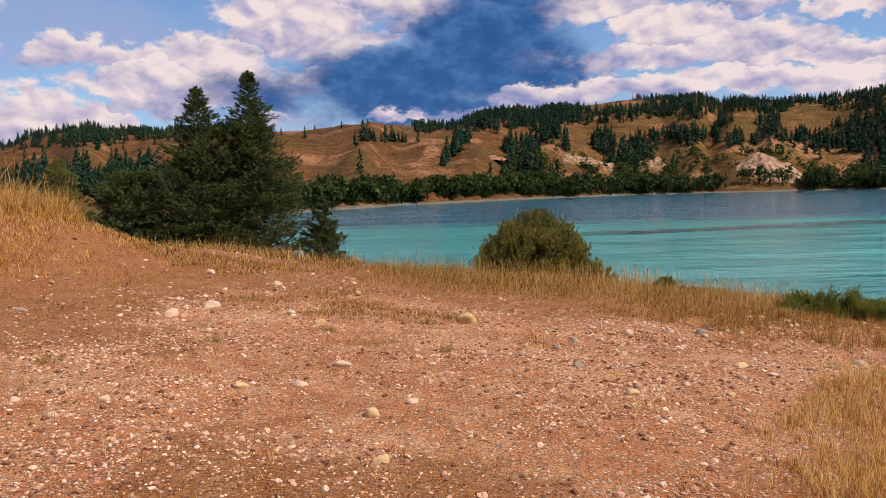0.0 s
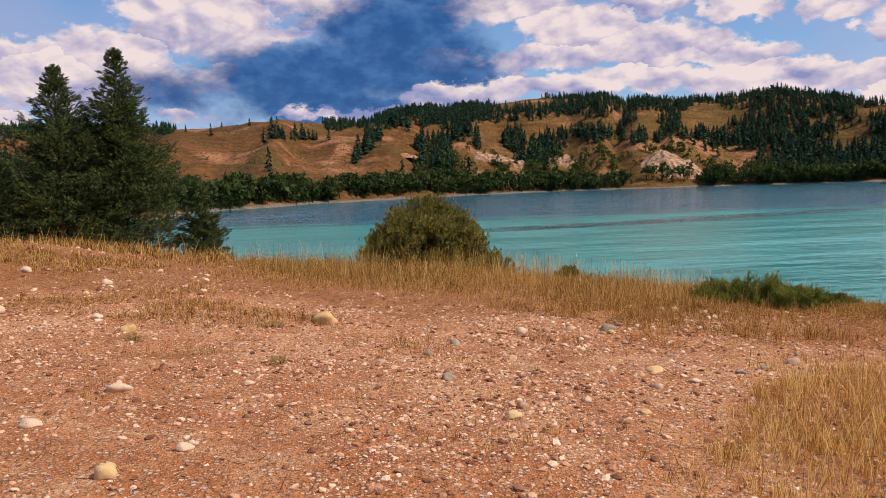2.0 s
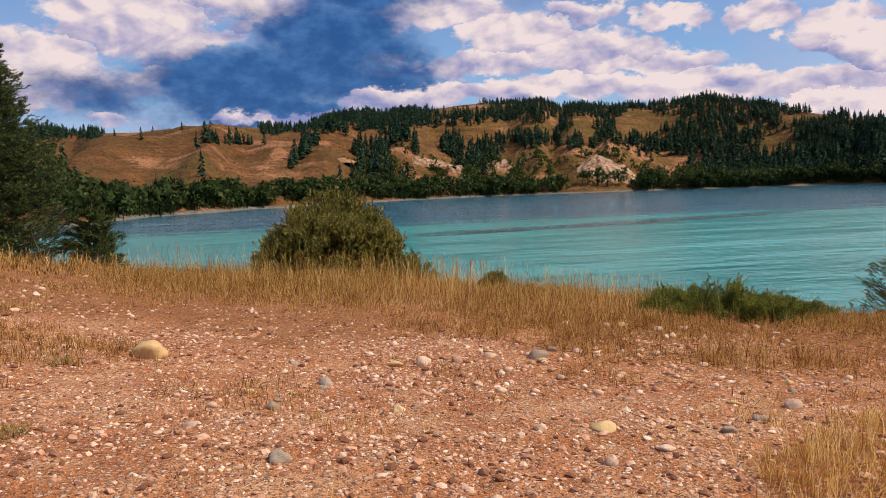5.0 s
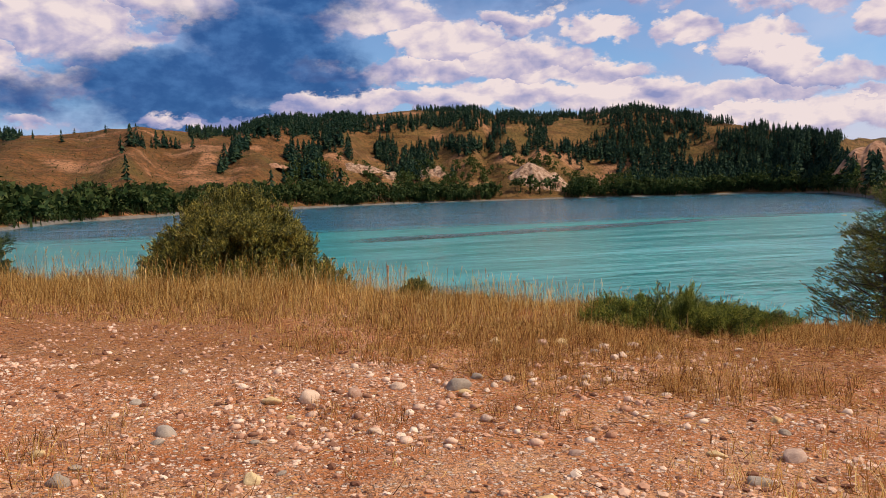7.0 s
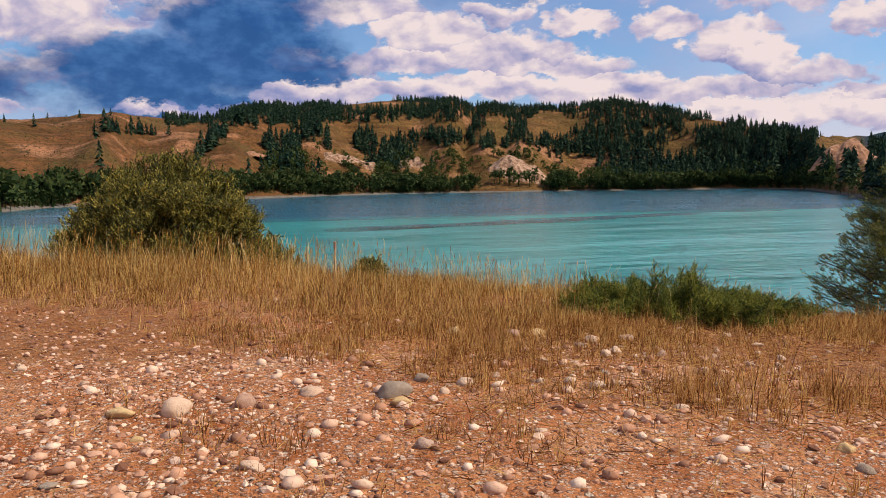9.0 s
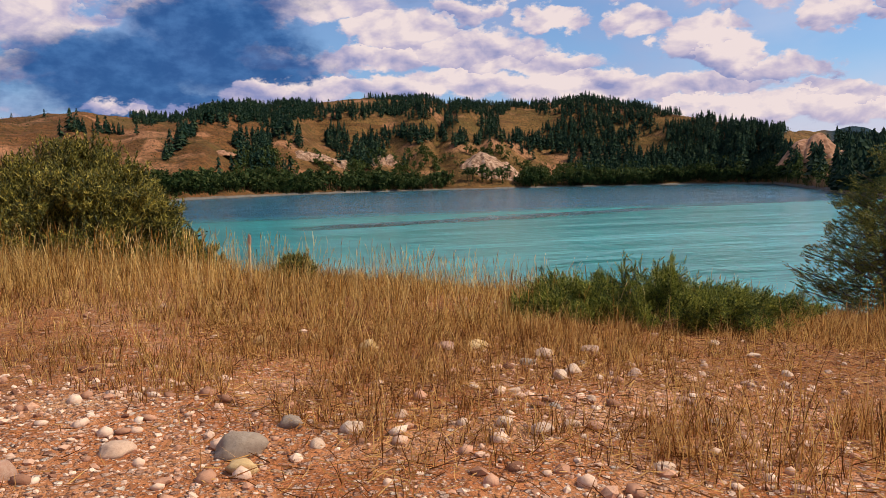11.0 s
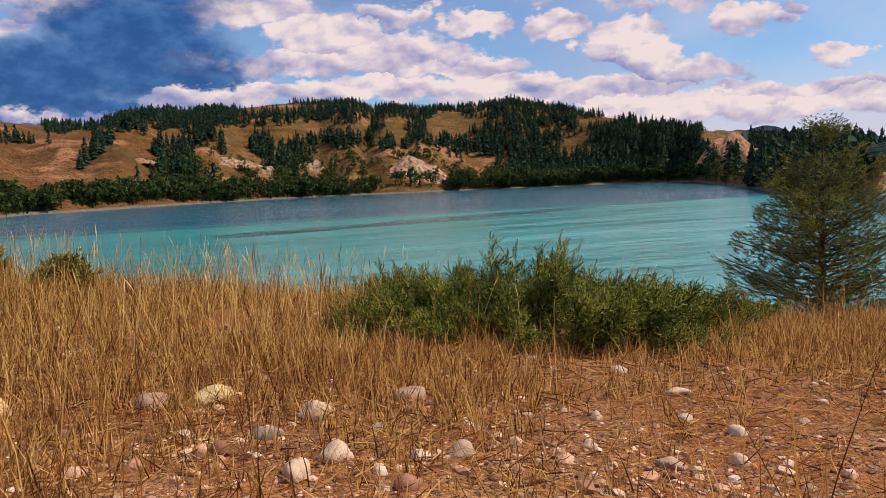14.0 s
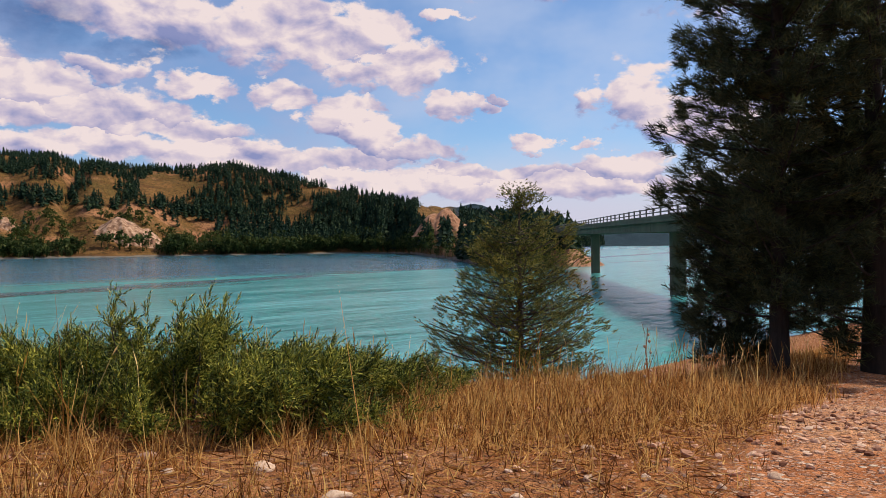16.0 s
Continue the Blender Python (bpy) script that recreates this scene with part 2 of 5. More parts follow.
# distance out, which sets where the water turns darker blue
far_out = n.math("ADD", n.math("ADD", n.math("MULTIPLY", sep.outputs[1], 1.0), n.math("MULTIPLY", sep.outputs[0], 0.06)), n.math("MULTIPLY", n.math("SUBTRACT", n.noise(along, 0.02, 3), 0.5), 26.0))
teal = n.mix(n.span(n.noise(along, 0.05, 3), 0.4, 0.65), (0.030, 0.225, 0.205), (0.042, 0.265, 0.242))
# paler towards the right: the white sky's reflection mixed into the teal
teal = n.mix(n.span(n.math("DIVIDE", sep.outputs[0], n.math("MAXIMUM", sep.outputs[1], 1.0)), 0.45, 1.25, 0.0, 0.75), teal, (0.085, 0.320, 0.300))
far_out = n.math("SUBTRACT", far_out, n.math("MULTIPLY", n.math("MAXIMUM", n.math("SUBTRACT", sep.outputs[0], n.math("MULTIPLY", sep.outputs[1], 1.12)), 0.0), 2.5))
deep = n.mix(n.span(far_out, 100, 122), teal, (0.022, 0.108, 0.152))
# two streaks where ripples reflect darker, put into the water's colour
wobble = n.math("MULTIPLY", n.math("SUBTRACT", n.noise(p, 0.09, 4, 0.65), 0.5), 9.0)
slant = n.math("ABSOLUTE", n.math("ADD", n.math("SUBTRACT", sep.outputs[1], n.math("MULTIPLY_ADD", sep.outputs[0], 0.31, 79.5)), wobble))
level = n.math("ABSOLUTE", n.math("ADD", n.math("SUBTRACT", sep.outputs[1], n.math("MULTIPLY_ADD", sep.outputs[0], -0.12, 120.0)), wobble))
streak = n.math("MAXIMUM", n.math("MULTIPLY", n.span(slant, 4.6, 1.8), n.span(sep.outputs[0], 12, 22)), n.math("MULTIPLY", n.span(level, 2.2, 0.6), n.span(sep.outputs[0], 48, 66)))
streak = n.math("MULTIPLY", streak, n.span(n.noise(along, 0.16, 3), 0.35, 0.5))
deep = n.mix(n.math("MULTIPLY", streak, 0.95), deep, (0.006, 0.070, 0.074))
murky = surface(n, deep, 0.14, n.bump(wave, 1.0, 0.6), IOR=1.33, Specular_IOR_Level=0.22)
# silt scatters the light a long way under the surface
murky.subsurface_method = "BURLEY"
murky.inputs["Subsurface Weight"].default_value = 1.0
murky.inputs["Subsurface Radius"].default_value = (1.0, 1.0, 1.0)
murky.inputs["Subsurface Scale"].default_value = 3.5


def leafy(name, dark, light, yellow, scale=1.5, through_light=0.4, gloss=0.25, each=0.55):
    """Foliage: varied from clump to clump and over the crown."""
    global n
    m, n = material(name)
    p = place()
    geo = n.add("ShaderNodeNewGeometry")
    blend = n.math("ADD", n.math("MULTIPLY", n.noise(p, scale, 3), 1.1 - each), n.math("MULTIPLY", geo.outputs["Random Per Island"], each))
    colour = n.ramp(blend, (0.3, dark), (0.55, light), (0.8, yellow))
    shader = surface(n, colour, 0.6, Specular_IOR_Level=gloss)
    glow = n.add("ShaderNodeBsdfTranslucent")
    n.put(glow.inputs[0], colour)
    both = n.add("ShaderNodeMixShader")
    both.inputs[0].default_value = through_light
    n.tree.links.new(shader.outputs[0], both.inputs[1])
    n.tree.links.new(glow.outputs[0], both.inputs[2])
    n.tree.links.new(both.outputs[0], [o for o in n.tree.nodes if o.bl_idname == "ShaderNodeOutputMaterial"][0].inputs[0])
    return m


FIR = leafy("fir_needles", (0.012, 0.026, 0.010), (0.042, 0.068, 0.020), (0.155, 0.170, 0.046), 0.8, 0.2, 0.1, 0.7)
BUSHLEAF = leafy("bush_needles", (0.030, 0.036, 0.008), (0.130, 0.118, 0.020), (0.440, 0.340, 0.056), 1.8, 0.14)
JUNIPER = leafy("juniper_needles", (0.010, 0.022, 0.005), (0.100, 0.132, 0.017), (0.460, 0.420, 0.062), 3.5, 0.12, 0.15, 0.55)
SAPLING = leafy("young_fir_needles", (0.018, 0.036, 0.012), (0.088, 0.112, 0.026), (0.360, 0.300, 0.048), 0.9, 0.3)
PINE = leafy("pine_needles", (0.024, 0.034, 0.020), (0.050, 0.066, 0.030), (0.105, 0.112, 0.046), 0.8, 0.3, 0.1)
WOODS = leafy("far_conifers", (0.009, 0.026, 0.017), (0.020, 0.042, 0.024), (0.046, 0.068, 0.030), 0.02, 0.15, 0.03)
SHORELEAF = leafy("shore_leaves", (0.018, 0.034, 0.011), (0.044, 0.066, 0.018), (0.095, 0.105, 0.030), 0.1, 0.25, 0.05)
HILLLEAF = leafy("hill_leaves", (0.030, 0.050, 0.014), (0.060, 0.085, 0.020), (0.110, 0.115, 0.030), 0.1, 0.25, 0.05)
STRAW = leafy("dry_grass", (0.10, 0.038, 0.010), (0.42, 0.198, 0.043), (0.86, 0.57, 0.19), 1.1, 0.45, 0.06, 0.8)
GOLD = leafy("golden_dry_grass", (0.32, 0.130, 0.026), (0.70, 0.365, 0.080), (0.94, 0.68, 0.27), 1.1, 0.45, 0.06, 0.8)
RUSSET = leafy("reddish_dry_grass", (0.12, 0.042, 0.012), (0.42, 0.180, 0.046), (0.74, 0.44, 0.150), 0.9, 0.45, 0.06, 0.8)
GREENISH = leafy("grey_green_weed", (0.30, 0.18, 0.05), (0.48, 0.31, 0.09), (0.62, 0.42, 0.15))


def barky(name, a, b):
    global n
    m, n = material(name)
    p = place()
    grain = n.noise(n.vec("MULTIPLY", p, (14, 14, 3)), 1.0, 4, 0.7)
    surface(n, n.ramp(grain, (0.3, a), (0.7, b)), 0.95, n.bump(grain, 0.8, 0.02))
    return m


BARK = barky("grey_brown_bark", (0.045, 0.032, 0.022), (0.13, 0.10, 0.075))
PINEBARK = barky("dark_pine_bark", (0.010, 0.008, 0.006), (0.038, 0.028, 0.020))


def rocky(name, a, b, c, each=0.3):
    """Stone: each one a tone of its own, with grain and stains."""
    global n
    m, n = material(name)
    p = n.add("ShaderNodeTexCoord").outputs["Object"]
    own = n.add("ShaderNodeObjectInfo").outputs["Random"]
    isle = n.add("ShaderNodeNewGeometry").outputs["Random Per Island"]
    v = n.math("ADD", n.math("MULTIPLY", n.noise(p, 9, 5, 0.65), 0.8 - each), n.math("ADD", n.math("MULTIPLY", own, 0.2), n.math("MULTIPLY", isle, each)))
    col = n.mix(n.span(n.noise(p, 38, 3, 0.7), 0.5, 0.8, 0, 0.45), n.ramp(v, (0.25, a), (0.5, b), (0.78, c)), tuple(0.5 * x for x in a))
    surface(n, col, 0.88, n.bump(n.noise(p, 26, 5, 0.7), 0.6, 0.01), Specular_IOR_Level=0.15)
    return m


CHALK = rocky("pale_limestone", (0.40, 0.225, 0.135), (0.58, 0.365, 0.235), (0.72, 0.525, 0.365))
OCHRE = rocky("ochre_stone", (0.40, 0.215, 0.080), (0.58, 0.355, 0.150), (0.70, 0.50, 0.26))
SLATE = rocky("grey_stone", (0.16, 0.108, 0.070), (0.30, 0.215, 0.148), (0.42, 0.325, 0.24))
RUST = rocky("red_brown_stone", (0.26, 0.12, 0.07), (0.40, 0.22, 0.14), (0.52, 0.36, 0.26))
SHALE = rocky("mixed_gravel", (0.19, 0.078, 0.042), (0.58, 0.295, 0.170), (0.79, 0.56, 0.39), 0.58)

BLUFF, n = material("pale_bluff_rock")
p = within()
rill = n.noise(n.vec("MULTIPLY", p, (0.5, 0.5, 0.12)), 1.0, 5, 0.65)
surface(n, n.ramp(rill, (0.38, (0.12, 0.050, 0.022)), (0.49, (0.28, 0.145, 0.074)), (0.60, (0.48, 0.300, 0.185)), (0.74, (0.64, 0.46, 0.33))), 0.95, n.bump(rill, 1.0, 1.2))

CUTTING, n = material("tan_cutting_earth")
p = within()
rill = n.noise(n.vec("MULTIPLY", p, (0.5, 0.5, 0.14)), 1.0, 5, 0.65)
surface(n, n.ramp(rill, (0.32, (0.13, 0.048, 0.018)), (0.48, (0.27, 0.115, 0.048)), (0.66, (0.42, 0.225, 0.12))), 0.95, n.bump(rill, 1.0, 1.2))

CONCRETE, n = material("weathered_concrete")
p = within()
v = n.noise(n.vec("MULTIPLY", p, (0.6, 0.6, 0.25)), 1.0, 5, 0.65)
surface(n, n.ramp(v, (0.3, (0.070, 0.068, 0.044)), (0.7, (0.130, 0.122, 0.080))), 0.9, n.bump(v, 0.2, 0.05))
STEEL, n = material("weathered_steel_rail")
surface(n, n.ramp(n.noise(within(), 2.0, 3), (0.3, (0.10, 0.09, 0.085)), (0.7, (0.20, 0.18, 0.17))), 0.6, Metallic=0.5)
ASPHALT, n = material("pale_road")
surface(n, n.ramp(n.noise(within(), 0.6, 4), (0.3, (0.30, 0.25, 0.21)), (0.7, (0.45, 0.39, 0.34))), 0.95)

# ---- building helpers ----
rng = np.random.default_rng(7)


def mesh(name, verts, faces, mat, smooth=False):
    """A mesh from arrays of places and of triangles or quads."""
    verts, faces = np.asarray(verts, np.float32), np.asarray(faces, np.int32)
    me = bpy.data.meshes.new(name)
    me.vertices.add(len(verts))
    me.vertices.foreach_set("co", verts.ravel())
    corners = faces.shape[1]
    me.loops.add(faces.size)
    me.loops.foreach_set("vertex_index", faces.ravel())
    me.polygons.add(len(faces))
    me.polygons.foreach_set("loop_start", np.arange(0, faces.size, corners, dtype=np.int32))
    me.update(calc_edges=True)
    me.polygons.foreach_set("use_smooth", np.full(len(faces), smooth))
    me.materials.append(mat)
    return me


def thing(name, label, category, at=(0, 0, 0), group=""):
    ob = new(name)
    ob.location = at
    ob.empty_display_size = 0.1
    return tagged(ob, label, category, group)


def part(name, me, parent, label=""):
    """One mesh object under a thing or a part; the mesh is given in the parent's own metres."""
    ob = new(name, me)
    ob.parent = parent
    return tagged(ob, label)


def hash2(i, j, seed):
    v = np.sin(i * 127.1 + j * 311.7 + seed * 74.7) * 43758.5453
    return v - np.floor(v)


def ripple(x, y, seed=0):
    """Smooth value noise from -1 to 1, cell size 1."""
    x, y = np.asarray(x, float), np.asarray(y, float)
    i, j = np.floor(x), np.floor(y)
    u, v = x - i, y - j
    u, v = u * u * (3 - 2 * u), v * v * (3 - 2 * v)
    low = hash2(i, j, seed) * (1 - u) + hash2(i + 1, j, seed) * u
    high = hash2(i, j + 1, seed) * (1 - u) + hash2(i + 1, j + 1, seed) * u
    return 2 * (low * (1 - v) + high * v) - 1


def rough(x, y, seed=0, octaves=4):
    return sum(ripple(x * 2**k, y * 2**k, seed + k) * 0.5**k for k in range(octaves))


def ease(v, a, b):
    v = np.clip((np.asarray(v, float) - a) / (b - a), 0, 1)
    return v * v * (3 - 2 * v)


# ---- the land ----
WATER_Z = -4.0
# all that lies across the lake is laid out small and then spread from one spot on the path
SPOT, SPREAD = Vector((4.5, 10.5, 0.3)), 2.5
BEYOND = Matrix.Translation(SPOT) @ Matrix.Diagonal((SPREAD, SPREAD, SPREAD, 1)) @ Matrix.Translation(-SPOT)


def beyond(ob):
    """Moves a thing to its true distance and size across the lake."""
    ob.matrix_world = BEYOND @ ob.matrix_basis
    return ob


EDGE_X = [-60, -14, -8, -3, 1, 5, 9, 11.5, 13, 16, 19, 24, 40, 70]
EDGE_Y = [36, 32, 29.5, 27.5, 25.4, 24.4, 21.6, 19.7, 18.5, 18.3, 18.9, 19.2, 19.0, 19.0]


def edge(x):
    """Where the bank begins to fall towards the lake."""
    return np.interp(x, EDGE_X, EDGE_Y)


def ground_z(x, y):
    x, y = np.asarray(x, float), np.asarray(y, float)
    z = -0.65 - 0.0621 * np.maximum(x, -40) - 0.0104 * y
    z = np.maximum(z, -2.3 + 0.02 * (z + 2.3))
    # the heap of earth beside the trees
    z = z + (1.72 + 0.10 * rough(x / 1.1, y / 1.1, 15, 3)) * np.exp(-((((x + 12.4) / np.where(x > -12.4, 3.2, 6.0)) ** 2 + ((y - 21.5) / 3.4) ** 2) ** 1.25)) + 0.5 * np.exp(-(((x + 8.5) / 3.0) ** 2 + ((y - 25) / 3.5) ** 2))
    z = z - 0.14 * np.exp(-(((x - 3.4) / 2.2) ** 2 + ((y - 15) / 3.0) ** 2))
    z = z + 0.05 * rough(x / 2.3, y / 2.3, 3, 3) + 0.018 * rough(x / 0.45, y / 0.45, 9, 2)
    z = z - 0.24 * ease(x, 12.0, 17.0) * ease(y, 15.8, 18.0)
    over = np.maximum(y - edge(x), 0)
    fall = np.interp(x, [-20, -6, 0, 6, 14, 40], [0.13, 0.15, 0.22, 0.36, 0.22, 0.26])
    return np.maximum(z - over * fall * ease(over, 0, 2.5) - 0.012 * np.maximum(over - 16, 0) ** 2, -14.0)


def sheet(xs, ys):
    gx, gy = np.meshgrid(xs, ys)
    verts = np.stack([gx, gy, ground_z(gx, gy)], -1).reshape(-1, 3)
    w = len(xs)
    a = (np.arange(len(ys) - 1)[:, None] * w + np.arange(w - 1)[None]).ravel()
    return verts, np.stack([a, a + 1, a + w + 1, a + w], 1)


xs = np.concatenate([[-300, -200, -120, -80], np.linspace(-60, -16, 60), np.linspace(-15.8, 24, 215), np.linspace(24.4, 75, 60), [100, 150, 220, 300]])
ys = np.concatenate([[-300, -200, -120, -70], np.linspace(-40, 1, 30), np.linspace(1.15, 32, 190), np.linspace(32.4, 75, 70), [90, 120, 300]])
ground = tagged(new("ground", mesh("ground", *sheet(xs, ys), GROUND, True)), "pinkish stony earth with gravel and dry grass, sloping to the lake", "ground", kind="structure")

# the far shore, in bearings (degrees to the right of +y) and metres
SHORE_AZ = [-180, -90, -60, -20, -11, -8, 2, 5, 14, 22, 29, 37, 41.5, 42.8, 43.8, 45.2, 47, 49.5, 51, 52.4, 53.2, 54, 60, 90, 110, 180]
SHORE_R = [90, 90, 120, 150, 168, 205, 275, 300, 365, 392, 405, 425, 390, 290, 232, 178, 152, 142, 150, 168, 420, 1000, 1100, 700, 90, 90]
RIDGE_AZ = [-180, -90, -45, -29, -22, -19, -10, -7, -3, 1, 3, 7, 9.5, 14, 16.6, 20, 24, 26, 29.5, 32.6, 35.3, 37, 40.5, 42.3, 43.6, 46, 49, 52, 54.5, 60, 90, 180]
RIDGE_EL = [2, 2, 2.8, 3.3, 3.8, 4.2, 4.35, 4.75, 4.75, 4.55, 4.95, 5.35, 5.55, 6.0, 5.85, 5.4, 5.25, 5.25, 5.55, 5.0, 4.35, 4.0, 3.3, 2.75, 2.7, 2.5, 2.15, 1.7, 1.45, 1.2, 1.0, 2]
RIDGE_R = [500, 700, 900, 900, 850, 700, 470, 450, 450, 460, 500, 540, 560, 590, 590, 580, 570, 570, 570, 550, 520, 500, 460, 430, 600, 900, 1250, 1450, 1600, 1650, 1650, 500]


def far_z(az, r):
    """The height of the hills across the lake."""
    rs, rr = np.interp(az, SHORE_AZ, SHORE_R), np.interp(az, RIDGE_AZ, RIDGE_R)
    rs = rs + 5 * ripple(az / 2.1, 0 * az, 5) + 2.5 * ripple(az / 0.6, 0 * az, 6)
    top = rr * np.tan(np.radians(np.interp(az, RIDGE_AZ, RIDGE_EL)))
    u = (r - rs) / (rr - rs)
    s = np.clip(u, 0, 1)
    lift = 0.30 * s + 0.70 * ease(s, 0.02, 0.92)
    x, y = r * np.sin(np.radians(az)), r * np.cos(np.radians(az))
    gully = np.abs(ripple(az / 2.6 + 0.6 * ripple(r / 90, az / 9, 1), r / 340, 2)) - 0.42
    body = 4 * s * (1 - s)
    z = WATER_Z + 0.5 + 2.0 * ease(u, 0, 0.05) + (top - WATER_Z - 2.5) * lift + body * (11.5 * gully + 4.0 * rough(x / 60, y / 60, 4, 4)) + ease(u, 0.01, 0.1) * 0.8 * rough(x / 14, y / 14, 8, 3)
    # rounded spurs that stand forward of the slope
    for spur, gain, wide in ((3.4, 7.0, 1.7), (9.8, 7.5, 2.0), (15.2, 6.5, 1.4), (22.4, 7.0, 2.2), (6.4, 4.0, 1.2), (18.4, 5.0, 1.3), (-5.0, 4.0, 2.5)):
        z = z + gain * np.exp(-(((az - spur) / wide) ** 2)) * ease(r - rs, 10, 40) * ease(r - rs, 110, 60)
    z = np.where(u > 1, top - (u - 1) * (rr - rs) * 0.10 + 2.0 * ripple(x / 70, y / 70, 3), z)
    return np.where(r < rs, WATER_Z + 0.5 - (rs - r) * 0.5, z)


def bearing(az, r):
    return np.stack([r * np.sin(np.radians(az)), r * np.cos(np.radians(az)), far_z(az, r)], -1)


az = np.concatenate([np.arange(-180, -34, 3.0), np.arange(-33, 40, 0.3), np.arange(40, 60, 0.15), np.arange(60, 181, 3.0)])
rad = np.concatenate([np.linspace(82, 140, 12), np.linspace(144, 620, 116), np.linspace(640, 1000, 22), np.linspace(1030, 1880, 30)])
ga, gr = np.meshgrid(az, rad)
verts = bearing(ga, gr).reshape(-1, 3)
w = len(az)
first = (np.arange(len(rad) - 1)[:, None] * w + np.arange(w - 1)[None]).ravel()
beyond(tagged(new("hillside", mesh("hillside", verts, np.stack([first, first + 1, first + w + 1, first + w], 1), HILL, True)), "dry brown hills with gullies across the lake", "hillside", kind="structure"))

# the lake
wx = np.array([-1500, -300, -80, 0, 80, 300, 900, 2600], float)
wy = np.array([5, 40, 90, 160, 300, 700, 1500, 2700], float)
gx, gy = np.meshgrid(wx, wy)
verts = np.stack([gx, gy, np.full_like(gx, WATER_Z)], -1).reshape(-1, 3)
first = (np.arange(7)[:, None] * 8 + np.arange(7)[None]).ravel()
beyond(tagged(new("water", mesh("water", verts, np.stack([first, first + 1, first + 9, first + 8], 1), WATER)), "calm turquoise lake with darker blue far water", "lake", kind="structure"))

# ---- foliage helpers ----


def aim(ways, spins, sizes):
    """Turns that take +z to the given ways, spun about them and scaled."""
    z = ways / np.linalg.norm(ways, axis=1, keepdims=True)
    side = np.where(np.abs(z[:, 2:]) > 0.95, [[1.0, 0, 0]], [[0, 0, 1.0]])
    x = np.cross(side, z)
    x /= np.linalg.norm(x, axis=1, keepdims=True)
    y = np.cross(z, x)
    c, s = np.cos(spins)[:, None], np.sin(spins)[:, None]
    return np.stack([c * x + s * y, c * y - s * x, z], 2) * np.asarray(sizes)[:, None, None]


def scatter(base, turns, places):
    """Many copies of a small shape in one set of arrays."""
    v, f = base
    verts = np.einsum("kij,nj->kni", turns, v) + places[:, None]
    faces = f[None] + (np.arange(len(places)) * len(v))[:, None, None]
    return verts.reshape(-1, 3), faces.reshape(-1, f.shape[1])


def merge(*sets):
    verts, faces, count = [], [], 0
    for v, f in sets:
        verts.append(v)
        faces.append(f + count)
        count += len(v)
    return np.concatenate(verts), np.concatenate(faces)


def sprig(leaves, spread, width, start=0.0):
    """A twig of narrow leaves along +z, 1 long."""
    verts, faces = [], []
    for k in range(leaves):
        at = start + (0.92 - start) * k / leaves
        turn = k * 2.4
        out = np.array([np.cos(turn), np.sin(turn), 0])
        side = np.array([-np.sin(turn), np.cos(turn), 0]) * width
        long = spread * (1.05 - 0.6 * at)
        root = np.array([0, 0, at])
        tip = root + out * long * 0.75 + np.array([0, 0, long * 0.85])
        faces.append([len(verts), len(verts) + 1, len(verts) + 2])
        verts += [root - side, root + side, tip]
    faces.append([len(verts), len(verts) + 1, len(verts) + 2])
    verts += [np.array([-width, 0, 0.55]), np.array([width, 0, 0.55]), np.array([0, 0, 1.0])]
    return np.array(verts), np.array(faces)


def stick(points, radii, sides=6):
    """A tapered, bent stick through points."""
    points = np.asarray(points, float)
    ways = np.gradient(points, axis=0)
    rings = []
    for q, w, r in zip(points, ways, radii):
        turn = aim(w[None], np.zeros(1), np.ones(1))[0]
        ang = np.linspace(0, 2 * np.pi, sides, endpoint=False)
        rings.append(q + r * (np.cos(ang)[:, None] * turn[:, 0] + np.sin(ang)[:, None] * turn[:, 1]))
    a = (np.arange(len(points) - 1)[:, None] * sides + np.arange(sides)[None]).ravel()
    b = (np.arange(len(points) - 1)[:, None] * sides + (np.arange(sides)[None] + 1) % sides).ravel()
    faces = np.concatenate([np.stack([a, b, b + sides], 1), np.stack([a, b + sides, a + sides], 1)])
    return np.concatenate(rings), faces


# ---- woods on the far hills ----


def spire(seed, gain, leaves=22):
    """A conifer seen from afar: drooping boughs round a stem."""
    r = np.random.default_rng(seed)
    verts, faces = [], []
    for k in range(leaves):
        h = 0.06 + 0.90 * (k + r.uniform(0, 1)) / leaves
        reach = (0.25 * (1 - h) ** 0.8 + 0.02) * gain * r.uniform(0.6, 1.25)
        turn, half = k * 2.39996 + r.normal(0, 0.3), r.uniform(0.45, 0.75)
        verts += [(0, 0, min(1.0, h + 0.13)), (reach * np.cos(turn - half), reach * np.sin(turn - half), h - r.uniform(0.0, 0.06)), (reach * np.cos(turn + half), reach * np.sin(turn + half), h - r.uniform(0.0, 0.06))]
        faces.append((3 * k, 3 * k + 1, 3 * k + 2))
    return merge((np.array(verts), np.array(faces)), stick([(0, 0, 0), (0, 0, 0.4)], (0.02, 0.01), 3))


